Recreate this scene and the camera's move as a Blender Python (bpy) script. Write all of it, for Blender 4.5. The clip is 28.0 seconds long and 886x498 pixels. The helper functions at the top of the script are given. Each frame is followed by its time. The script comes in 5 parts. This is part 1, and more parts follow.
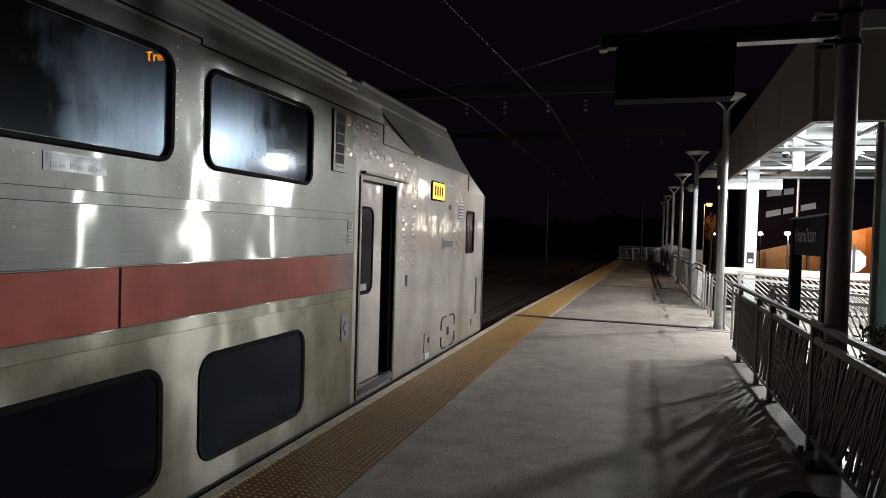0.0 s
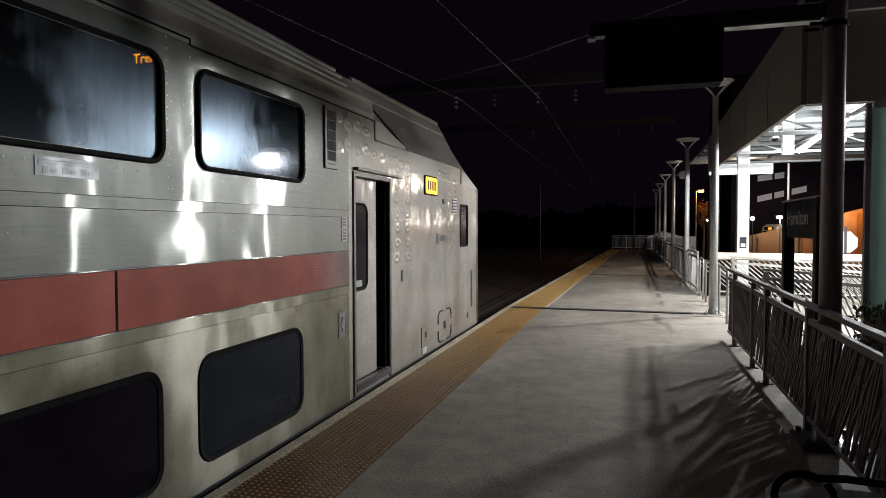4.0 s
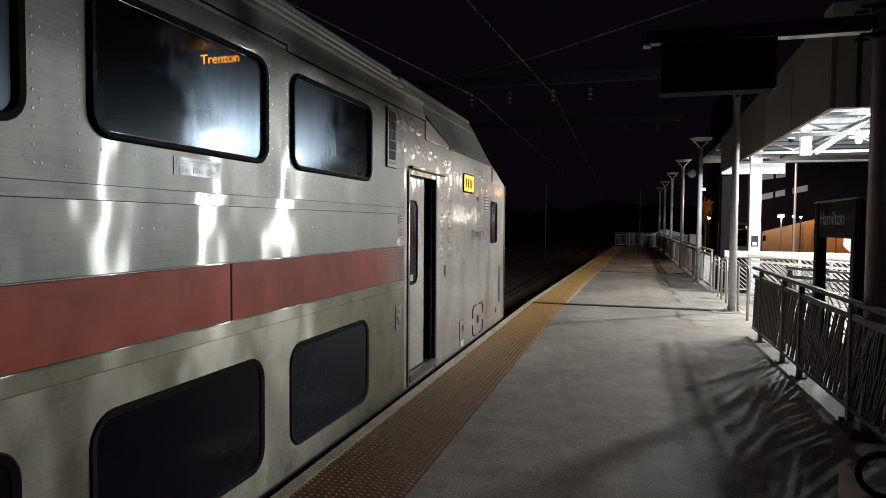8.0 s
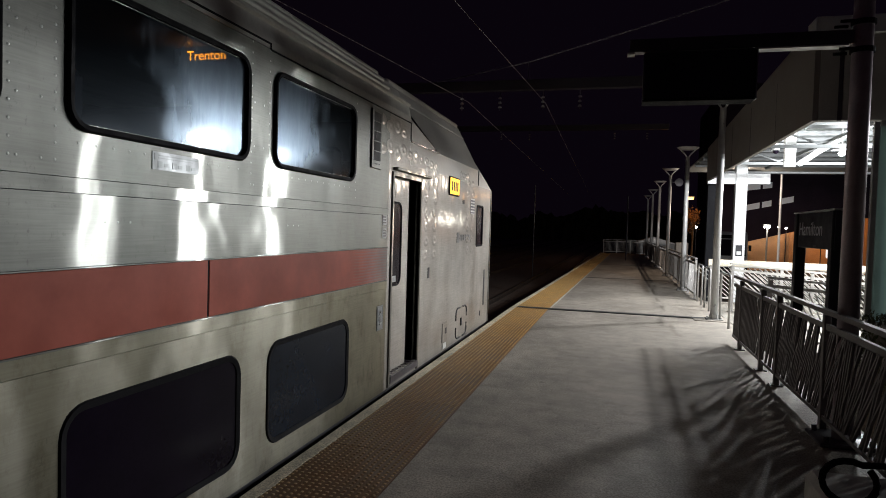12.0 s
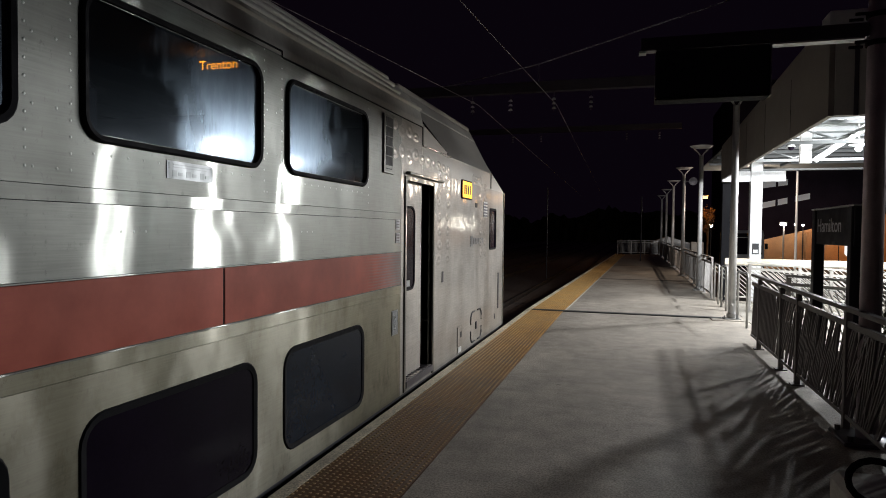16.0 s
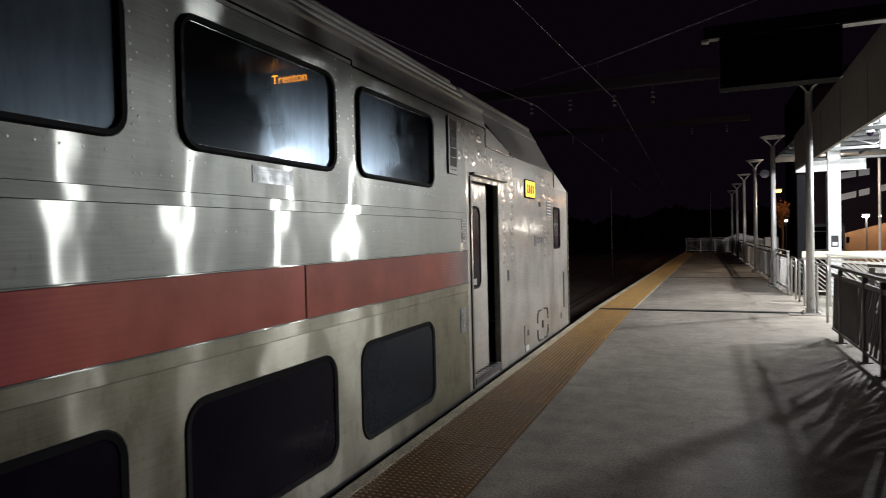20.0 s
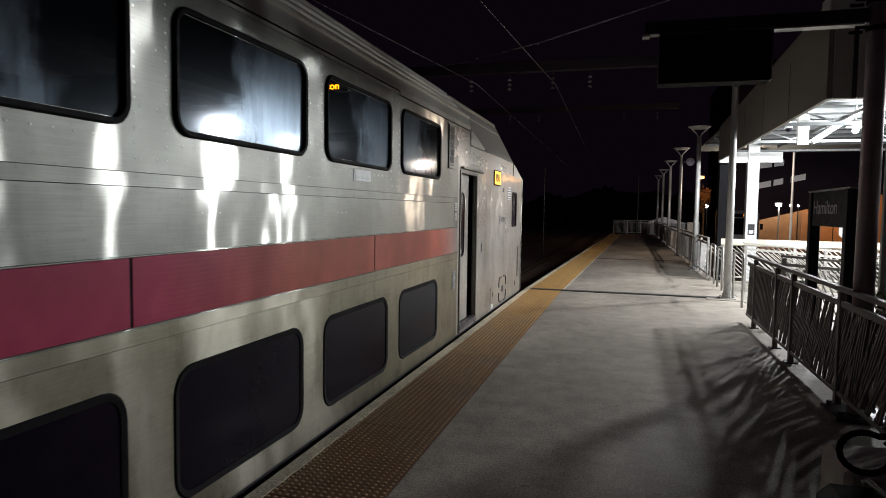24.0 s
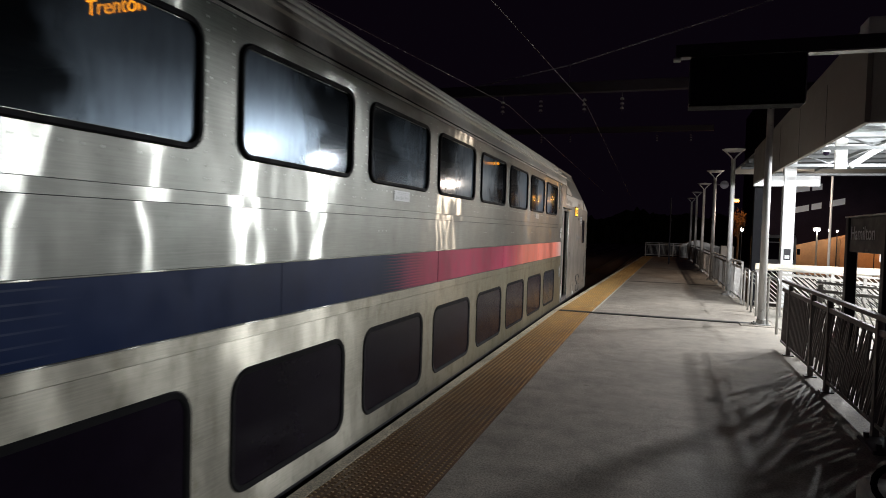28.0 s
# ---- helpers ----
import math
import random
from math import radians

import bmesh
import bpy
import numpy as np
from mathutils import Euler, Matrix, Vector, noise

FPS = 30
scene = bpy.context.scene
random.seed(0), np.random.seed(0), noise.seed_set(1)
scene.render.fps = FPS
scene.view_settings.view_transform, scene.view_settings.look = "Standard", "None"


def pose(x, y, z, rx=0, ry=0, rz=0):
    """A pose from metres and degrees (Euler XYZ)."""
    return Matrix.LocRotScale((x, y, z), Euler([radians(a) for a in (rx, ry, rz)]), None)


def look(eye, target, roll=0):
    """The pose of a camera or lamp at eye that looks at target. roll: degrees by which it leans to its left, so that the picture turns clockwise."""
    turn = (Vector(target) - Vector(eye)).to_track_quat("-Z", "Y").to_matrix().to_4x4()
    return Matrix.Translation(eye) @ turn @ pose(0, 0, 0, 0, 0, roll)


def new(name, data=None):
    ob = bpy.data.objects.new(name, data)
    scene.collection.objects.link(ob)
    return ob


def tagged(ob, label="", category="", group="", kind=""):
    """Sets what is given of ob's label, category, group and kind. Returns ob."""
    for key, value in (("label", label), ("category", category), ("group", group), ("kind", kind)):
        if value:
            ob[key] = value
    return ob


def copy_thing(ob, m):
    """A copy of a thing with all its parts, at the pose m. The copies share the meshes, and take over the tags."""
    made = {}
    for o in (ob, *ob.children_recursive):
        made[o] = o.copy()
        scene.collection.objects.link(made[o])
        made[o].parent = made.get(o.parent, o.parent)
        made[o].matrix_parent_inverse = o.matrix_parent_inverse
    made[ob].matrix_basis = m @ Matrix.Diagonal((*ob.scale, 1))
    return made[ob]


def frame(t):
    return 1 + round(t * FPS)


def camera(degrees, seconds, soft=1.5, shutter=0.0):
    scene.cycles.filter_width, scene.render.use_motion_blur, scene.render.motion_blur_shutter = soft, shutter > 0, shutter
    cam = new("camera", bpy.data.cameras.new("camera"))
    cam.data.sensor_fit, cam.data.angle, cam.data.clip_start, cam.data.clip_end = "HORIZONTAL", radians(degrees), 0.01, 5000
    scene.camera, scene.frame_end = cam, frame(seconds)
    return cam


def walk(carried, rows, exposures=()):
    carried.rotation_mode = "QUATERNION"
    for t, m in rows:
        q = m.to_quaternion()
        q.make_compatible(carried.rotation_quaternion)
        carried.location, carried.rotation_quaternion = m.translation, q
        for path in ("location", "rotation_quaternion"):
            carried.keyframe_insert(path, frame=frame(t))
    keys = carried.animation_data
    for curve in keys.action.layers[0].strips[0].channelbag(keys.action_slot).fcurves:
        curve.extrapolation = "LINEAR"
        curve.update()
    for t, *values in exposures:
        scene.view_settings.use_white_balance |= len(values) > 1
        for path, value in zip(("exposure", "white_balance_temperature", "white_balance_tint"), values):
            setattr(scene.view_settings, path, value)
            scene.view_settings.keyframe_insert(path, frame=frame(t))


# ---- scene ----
cam = camera(69.5, 28.0, soft=0.9, shutter=0.35)
PATH = [
    (0, (0.634, 0.15, 1.527), (0.046, 2.061, 1.476), 1.7),
    (0.5, (0.648, 0.134, 1.515), (0.062, 2.046, 1.486), 1.8),
    (1, (0.651, 0.135, 1.518), (0.057, 2.044, 1.482), 1.9),
    (1.5, (0.645, 0.135, 1.52), (0.049, 2.043, 1.477), 1.7),
    (2, (0.648, 0.131, 1.515), (0.039, 2.036, 1.471), 1.7),
    (2.5, (0.658, 0.132, 1.514), (0.048, 2.036, 1.464), 1.5),
    (4.5, (0.59, 0.143, 1.527), (0.021, 2.059, 1.459), -0.5),
    (5, (0.51, 0.145, 1.535), (-0.094, 2.052, 1.538), -0.0),
    (5.5, (0.478, 0.061, 1.528), (-0.116, 1.971, 1.521), 1.1),
    (6, (0.466, -0.069, 1.531), (-0.161, 1.828, 1.435), -0.1),
    (6.5, (0.447, -0.135, 1.539), (-0.153, 1.772, 1.487), 0.3),
    (7, (0.364, -0.162, 1.546), (-0.18, 1.761, 1.469), 0.0),
    (7.5, (0.285, -0.196, 1.534), (-0.245, 1.73, 1.436), -0.7),
    (8, (0.212, -0.212, 1.531), (-0.348, 1.706, 1.45), 0.4),
    (8.5, (0.192, -0.212, 1.528), (-0.322, 1.718, 1.417), -0.1),
    (9, (0.225, -0.206, 1.51), (-0.265, 1.73, 1.408), -0.2),
    (9.5, (0.234, -0.211, 1.518), (-0.27, 1.721, 1.395), -0.1),
    (10, (0.24, -0.217, 1.521), (-0.273, 1.713, 1.411), 0.3),
    (10.5, (0.249, -0.218, 1.522), (-0.268, 1.712, 1.439), 0.7),
    (11, (0.263, -0.223, 1.529), (-0.262, 1.706, 1.475), 1.4),
    (11.5, (0.269, -0.221, 1.529), (-0.26, 1.707, 1.48), 1.6),
    (12, (0.275, -0.219, 1.524), (-0.253, 1.709, 1.453), 1.7),
    (12.5, (0.273, -0.217, 1.519), (-0.269, 1.707, 1.446), 1.4),
    (14.5, (0.278, -0.219, 1.525), (-0.277, 1.702, 1.471), 1.3),
    (15, (0.271, -0.218, 1.524), (-0.284, 1.702, 1.463), 1.4),
    (15.5, (0.273, -0.214, 1.519), (-0.29, 1.703, 1.443), 1.2),
    (16, (0.267, -0.209, 1.52), (-0.301, 1.708, 1.461), 0.6),
    (16.5, (0.268, -0.212, 1.526), (-0.286, 1.71, 1.472), 0.3),
    (17, (0.262, -0.22, 1.517), (-0.295, 1.699, 1.444), 0.2),
    (17.5, (0.254, -0.225, 1.513), (-0.305, 1.693, 1.425), 0.2),
    (18, (0.25, -0.231, 1.521), (-0.32, 1.684, 1.438), 0.3),
    (18.5, (0.244, -0.24, 1.515), (-0.318, 1.677, 1.414), 0.7),
    (19, (0.247, -0.271, 1.517), (-0.327, 1.643, 1.429), 1.0),
    (19.5, (0.238, -0.277, 1.511), (-0.336, 1.638, 1.452), 1.0),
    (19.9, (0.29, -0.334, 1.479), (-0.399, 1.54, 1.364), -2.0),
    (20, (0.27, -0.337, 1.456), (-0.481, 1.516, 1.417), -1.3),
    (20.2, (0.248, -0.361, 1.463), (-0.5, 1.494, 1.402), -2.4),
    (20.5, (0.234, -0.32, 1.486), (-0.505, 1.538, 1.47), -3.4),
    (20.8, (0.245, -0.274, 1.486), (-0.423, 1.611, 1.483), -4.8),
    (21, (0.247, -0.291, 1.488), (-0.403, 1.6, 1.45), -3.1),
    (21.1, (0.251, -0.299, 1.494), (-0.378, 1.598, 1.42), -0.9),
    (21.5, (0.245, -0.215, 1.551), (-0.228, 1.725, 1.434), 0.1),
    (23.5, (0.215, -0.296, 1.54), (-0.317, 1.627, 1.403), 1.1),
    (24, (0.221, -0.337, 1.533), (-0.332, 1.581, 1.409), 0.8),
    (24.5, (0.232, -0.338, 1.538), (-0.332, 1.578, 1.431), 1.1),
    (25, (0.233, -0.34, 1.536), (-0.325, 1.578, 1.435), 1.0),
    (25.5, (0.231, -0.344, 1.535), (-0.328, 1.573, 1.426), 0.9),
    (26, (0.241, -0.333, 1.541), (-0.337, 1.578, 1.43), 1.1),
    (26.5, (0.248, -0.335, 1.543), (-0.349, 1.57, 1.439), 1.3),
    (27, (0.247, -0.359, 1.535), (-0.366, 1.543, 1.442), 1.5),
    (27.5, (0.247, -0.354, 1.536), (-0.383, 1.542, 1.451), 1.4),
    (28, (0.246, -0.351, 1.536), (-0.397, 1.542, 1.47), 1.7),
]
walk(cam, [(t, look(eye, target, roll)) for t, eye, target, roll in PATH], exposures=[(0, 0.2), (28, 0.2)])

# ---- night sky ----
world = bpy.data.worlds.new("night")
scene.world = world
world.use_nodes = True
world.node_tree.nodes["Background"].inputs[0].default_value = (0.68, 0.36, 0.88, 1)
world.node_tree.nodes["Background"].inputs[1].default_value = 0.0031


def lamp(name, place, watts, colour, radius=0.12, kind="POINT", target=None, size=0.3, spread=180):
    data = bpy.data.lights.new(name, kind)
    data.energy, data.color = watts, colour
    if kind == "AREA":
        data.shape, data.size, data.spread = "DISK", size, radians(spread)
    else:
        data.shadow_soft_size = radius
    ob = new(name, data)
    ob.matrix_world = look(place, target) if target else Matrix.Translation(place)
    return ob


COOL, SODIUM = (0.955, 0.97, 1.0), (1.0, 0.42, 0.08)
# lamps that hang under the canopy roof
CANOPY_LAMPS = [(4.48, 14.13, 3.2), (4.95, 11.95, 3.317), (6.8, 10.8, 2.9), (9.9, 10.2, 2.9)]
FAR_LAMP = (4.26, 24.0, 3.3)
for place, watts, r in zip(CANOPY_LAMPS, (660, 1040, 330, 430), (0.09, 0.15, 0.16, 0.16)):
    lamp("canopy_lamp_light", place, watts, COOL, r)
lamp("far_canopy_light", FAR_LAMP, 260, (1.0, 0.78, 0.62), 0.09)
lamp("sodium_light", (5.8, 54.5, 4.3), 200, SODIUM, 0.2)
lamp("sodium_light", (16.0, 53.0, 3.9), 150, SODIUM, kind="AREA", target=(15.6, 54.2, -1.2), size=0.4)
lamp("street_light", (11.2, 53.0, 2.2), 14, (1, 0.97, 0.9), 0.15)

# ---- materials ----
def material(name):
    m = bpy.data.materials.new(name)
    m.use_nodes = True
    t = m.node_tree
    return m, t, t.nodes["Principled BSDF"]


def node(t, kind, **values):
    n = t.nodes.new(kind)
    for key, value in values.items():
        n.inputs[key.replace("_", " ")].default_value = value
    return n


def noise_at(t, scale, detail=4.0, stretch=(1, 1, 1), space="Object", rough=0.6):
    co = t.nodes.new("ShaderNodeTexCoord")
    mp = t.nodes.new("ShaderNodeMapping")
    mp.inputs["Scale"].default_value = stretch
    n = node(t, "ShaderNodeTexNoise", Scale=scale, Detail=detail, Roughness=rough)
    t.links.new(co.outputs[space], mp.inputs[0])
    t.links.new(mp.outputs[0], n.inputs["Vector"])
    return n.outputs["Fac"]


def ramp(t, value, stops, smooth=False):
    r = t.nodes.new("ShaderNodeValToRGB")
    if smooth:
        r.color_ramp.interpolation = "EASE"
    e = r.color_ramp.elements
    while len(e) < len(stops):
        e.new(0.5)
    for el, (pos, col) in zip(e, stops):
        el.position = pos
        el.color = (*col, 1) if len(col) == 3 else col
    t.links.new(value, r.inputs[0])
    return r.outputs[0]


def mix(t, fac, a, b, blend="MIX"):
    m = t.nodes.new("ShaderNodeMix")
    m.data_type, m.blend_type = "RGBA", blend
    for sock, v in ((m.inputs[0], fac), (m.inputs[6], a), (m.inputs[7], b)):
        if hasattr(v, "is_linked"):
            t.links.new(v, sock)
        else:
            sock.default_value = v if not isinstance(v, tuple) or len(v) == 4 else (*v, 1)
    return m.outputs[2]


def maths(t, op, a, b=0.0):
    m = t.nodes.new("ShaderNodeMath")
    m.operation = op
    for sock, v in ((m.inputs[0], a), (m.inputs[1], b)):
        if hasattr(v, "is_linked"):
            t.links.new(v, sock)
        else:
            sock.default_value = v
    return m.outputs[0]


def bumped(t, bsdf, height, strength, distance):
    b = t.nodes.new("ShaderNodeBump")
    b.inputs["Strength"].default_value, b.inputs["Distance"].default_value = strength, distance
    t.links.new(height, b.inputs["Height"])
    t.links.new(b.outputs[0], bsdf.inputs["Normal"])
    return b


def grey(v):
    return (v, v, v)


def plain(name, colour, rough=0.6, metal=0.0, vary=0.25, scale=6.0, bump=0.15, rough_vary=0.15, space="Object", spec=0.5):
    """A painted or bare surface with blotches, fine grain and relief."""
    m, t, b = material(name)
    big = noise_at(t, scale, 5, space=space)
    fine = noise_at(t, scale * 14, 3, space=space)
    lo = tuple(c * (1 - vary) for c in colour)
    hi = tuple(min(1, c * (1 + vary)) for c in colour)
    c = ramp(t, big, [(0.3, lo), (0.7, hi)])
    c = mix(t, 0.35, c, ramp(t, fine, [(0.3, lo), (0.7, hi)]))
    t.links.new(c, b.inputs["Base Color"])
    t.links.new(ramp(t, big, [(0.3, grey(max(0.02, rough - rough_vary))), (0.7, grey(min(1, rough + rough_vary)))]), b.inputs["Roughness"])
    b.inputs["Metallic"].default_value = metal
    b.inputs["Specular IOR Level"].default_value = spec
    if bump:
        bumped(t, b, fine, bump, 0.004)
    return m


def glowing(name, colour, strength):
    m, t, b = material(name)
    b.inputs["Base Color"].default_value = (*colour, 1)
    b.inputs["Emission Color"].default_value = (*colour, 1)
    b.inputs["Emission Strength"].default_value = strength
    return m


def steel_material(name, colour=(0.252, 0.258, 0.236), rough=0.47, sharp=0.19, share=0.36, wave=0.38, drawn=0.85, dents=0.0, clean=1.0):
    """Brushed stainless sheet: a dull film over a grain along the car that draws highlights out upwards; panels slightly bulged or dented."""
    m, t, b = material(name)
    film = noise_at(t, 1.6, 6)
    smear = noise_at(t, 3.0, 5, (1, 1.6, 0.5))
    grain = noise_at(t, 120.0, 4, (1, 0.03, 1))
    c = ramp(t, film, [(0.34, tuple(x * 0.7 for x in colour)), (0.7, tuple(min(1, x * 1.1) for x in colour))])
    c = mix(t, 0.24, c, ramp(t, grain, [(0.38, tuple(x * 0.62 for x in colour)), (0.62, tuple(min(1, x * 1.2) for x in colour))]))
    specks = noise_at(t, 26.0, 5, (1, 1, 0.6), rough=0.8)
    c = mix(t, ramp(t, specks, [(0.34, grey(0.5)), (0.42, grey(0.0))]), c, tuple(x * 0.45 for x in colour))
    if clean > 1:
        co = t.nodes.new("ShaderNodeTexCoord")
        sep = t.nodes.new("ShaderNodeSeparateXYZ")
        t.links.new(co.outputs["Object"], sep.inputs[0])
        where = maths(t, "DIVIDE", maths(t, "ADD", sep.outputs[1], maths(t, "ADD", maths(t, "MULTIPLY", film, 3.0), 25.0)), 25.0)
        soil = ramp(t, where, [(0.46, grey(1.0)), (0.60, (1.03 / clean, 1 / clean, 0.84 / clean))])
        c = mix(t, 1.0, c, soil, "MULTIPLY")
        blotch = noise_at(t, 6.5, 6, (1, 1, 0.55), rough=0.7)
        c = mix(t, 0.75, c, mix(t, 1.0, c, ramp(t, blotch, [(0.36, (0.62, 0.6, 0.52)), (0.5, grey(1.0)), (0.64, grey(1.12))]), "MULTIPLY"))
    t.links.new(c, b.inputs["Base Color"])
    b.inputs["Metallic"].default_value = 1.0
    t.links.new(ramp(t, smear, [(0.3, grey(rough - 0.07)), (0.7, grey(rough + 0.09))]), b.inputs["Roughness"])
    tan = t.nodes.new("ShaderNodeTangent")
    tan.direction_type = "UV_MAP"
    bulge = noise_at(t, 2.9, 1, (1, 1.0, 0.75), rough=0.4)
    own = t.nodes.new("ShaderNodeObjectInfo")
    t.links.new(maths(t, "MULTIPLY", own.outputs["Random"], 9.0), bulge.node.inputs["Vector"].links[0].from_node.inputs["Location"])
    first = t.nodes.new("ShaderNodeBump")
    first.inputs["Strength"].default_value, first.inputs["Distance"].default_value = wave, 0.02
    t.links.new(bulge, first.inputs["Height"])
    second = t.nodes.new("ShaderNodeBump")
    second.inputs["Strength"].default_value, second.inputs["Distance"].default_value = 0.12, 0.002
    t.links.new(grain, second.inputs["Height"])
    t.links.new(first.outputs[0], second.inputs["Normal"])
    t.links.new(second.outputs[0], b.inputs["Normal"])
    streak = node(t, "ShaderNodeBsdfAnisotropic", Roughness=sharp, Anisotropy=drawn)
    streak.inputs["Color"].default_value = (*(min(1, x * 1.7) for x in colour), 1)
    t.links.new(tan.outputs[0], streak.inputs["Tangent"])
    normal = first.outputs[0]
    if dents:
        knock = t.nodes.new("ShaderNodeBump")
        knock.inputs["Strength"].default_value, knock.inputs["Distance"].default_value = dents, 0.085
        where = noise_at(t, 0.9, 1, (1, 1, 0.25))
        hit = maths(t, "MULTIPLY", noise_at(t, 4.2, 0, (1, 1.7, 0.8)), ramp(t, where, [(0.47, grey(0.08)), (0.58, grey(1.0))]))
        t.links.new(hit, knock.inputs["Height"])
        t.links.new(first.outputs[0], knock.inputs["Normal"])
        normal = knock.outputs[0]
    t.links.new(normal, streak.inputs["Normal"])
    both = t.nodes.new("ShaderNodeMixShader")
    amount = ramp(t, smear, [(0.3, grey(share + 0.1)), (0.7, grey(share - 0.1))])
    t.links.new(maths(t, "MULTIPLY", amount, soil) if clean > 1 else amount, both.inputs[0])
    t.links.new(b.outputs[0], both.inputs[1])
    t.links.new(streak.outputs[0], both.inputs[2])
    t.links.new(both.outputs[0], t.nodes["Material Output"].inputs[0])
    return m


def stripe_material():
    """The painted band along the car: blue, magenta, orange, with dashed changes from one to the next."""
    m, t, b = material("stripe_paint")
    co = t.nodes.new("ShaderNodeTexCoord")
    sep = t.nodes.new("ShaderNodeSeparateXYZ")
    t.links.new(co.outputs["Object"], sep.inputs[0])
    teeth = maths(t, "FRACT", maths(t, "MULTIPLY", sep.outputs[2], 42.0))
    along = maths(t, "ADD", sep.outputs[1], maths(t, "MULTIPLY", teeth, 0.4))
    fac = maths(t, "DIVIDE", maths(t, "ADD", along, 20.0), 20.0)
    blue, magenta, orange, bare = (0.013, 0.033, 0.115), (0.66, 0.085, 0.17), (0.74, 0.205, 0.145), (0.52, 0.48, 0.45)
    c = ramp(t, fac, [(0.0, blue), (0.316, blue), (0.348, magenta), (0.515, magenta), (0.575, orange), (0.735, orange), (0.775, bare), (1.0, bare)])
    worn = noise_at(t, 5.0, 6)
    line = ramp(t, maths(t, "FRACT", maths(t, "MULTIPLY", sep.outputs[2], 21.0)), [(0.0, grey(1.0)), (0.14, grey(1.0)), (0.18, grey(0.0))])
    reach = ramp(t, maths(t, "DIVIDE", maths(t, "ADD", maths(t, "ADD", sep.outputs[1], maths(t, "MULTIPLY", worn, 0.5)), 18.0), 2.0), [(0.35, grey(0.45)), (0.75, grey(0.0))])
    c = mix(t, maths(t, "MULTIPLY", line, reach), c, (0.42, 0.46, 0.55))
    # Broad dark blotches in the paint imitate mottled reflections.
    c = mix(t, 0.8, c, mix(t, 1.0, c, ramp(t, noise_at(t, 0.9, 3, (1, 1, 0.5)), [(0.36, grey(0.62)), (0.62, grey(1.08))]), "MULTIPLY"))
    c = mix(t, 0.5, c, mix(t, 1.0, c, ramp(t, worn, [(0.3, grey(0.55)), (0.7, grey(1.0))]), "MULTIPLY"))
    t.links.new(c, b.inputs["Base Color"])
    t.links.new(ramp(t, worn, [(0.3, grey(0.3)), (0.7, grey(0.48))]), b.inputs["Roughness"])
    b.inputs["Specular IOR Level"].default_value = 0.14
    bumped(t, b, noise_at(t, 2.2, 2), 0.25, 0.01)
    return m


def pane_material(name, side, tint=0.5, fog=0.9):
    """Dark coach glass with a clouded, streaked area towards one edge."""
    m, t, b = material(name)
    t.nodes.remove(b)
    out = t.nodes["Material Output"]
    through_glass = node(t, "ShaderNodeBsdfTransparent", Color=(tint, tint * 1.05, tint * 1.1, 1))
    gloss = node(t, "ShaderNodeBsdfGlossy", Color=(0.5, 0.55, 0.6, 1), Roughness=0.085)
    fres = node(t, "ShaderNodeFresnel", IOR=1.5)
    glass = t.nodes.new("ShaderNodeMixShader")
    t.links.new(fres.outputs[0], glass.inputs[0])
    t.links.new(through_glass.outputs[0], glass.inputs[1])
    t.links.new(gloss.outputs[0], glass.inputs[2])
    dull = node(t, "ShaderNodeBsdfDiffuse", Color=(0.22, 0.28, 0.345, 1))
    sheen = node(t, "ShaderNodeBsdfGlossy", Color=(0.13, 0.165, 0.20, 1), Roughness=0.25)
    behind = node(t, "ShaderNodeBsdfTranslucent", Color=(0.5, 0.5, 0.5, 1))
    cloud = t.nodes.new("ShaderNodeMixShader")
    cloud.inputs[0].default_value = 0.5
    t.links.new(dull.outputs[0], cloud.inputs[1])
    t.links.new(sheen.outputs[0], cloud.inputs[2])
    front = cloud
    cloud = t.nodes.new("ShaderNodeMixShader")
    cloud.inputs[0].default_value = 0.2
    t.links.new(front.outputs[0], cloud.inputs[1])
    t.links.new(behind.outputs[0], cloud.inputs[2])
    co = t.nodes.new("ShaderNodeTexCoord")
    sep = t.nodes.new("ShaderNodeSeparateXYZ")
    t.links.new(co.outputs["Object"], sep.inputs[0])
    info = t.nodes.new("ShaderNodeObjectInfo")
    streak = noise_at(t, 9.0, 8, (1, 1.3, 0.3), rough=0.72)
    edge = maths(t, "ADD", maths(t, "MULTIPLY", sep.outputs[1], side), maths(t, "MULTIPLY", maths(t, "SUBTRACT", streak, 0.5), 0.30))
    patch = noise_at(t, 2.6, 2, (1, 1, 1.3), rough=0.45)
    t.links.new(maths(t, "MULTIPLY", info.outputs["Random"], 17.0), patch.node.inputs["Vector"].links[0].from_node.inputs["Location"])
    edge = maths(t, "ADD", edge, maths(t, "MULTIPLY", maths(t, "SUBTRACT", patch, 0.5), 0.9))
    edge = maths(t, "ADD", edge, maths(t, "MULTIPLY", maths(t, "SUBTRACT", info.outputs["Random"], 0.5), 0.2))
    mask = ramp(t, maths(t, "ADD", edge, 0.5), [(0.30, grey(0.05)), (0.50, grey(0.62)), (0.70, grey(1.0))], True)
    film = ramp(t, streak, [(0.3, grey(0.7)), (0.7, grey(1.0))])
    fac = maths(t, "MULTIPLY", maths(t, "MULTIPLY", mask, film), fog)
    whole = t.nodes.new("ShaderNodeMixShader")
    t.links.new(fac, whole.inputs[0])
    t.links.new(glass.outputs[0], whole.inputs[1])
    t.links.new(cloud.outputs[0], whole.inputs[2])
    t.links.new(whole.outputs[0], out.inputs[0])
    return m


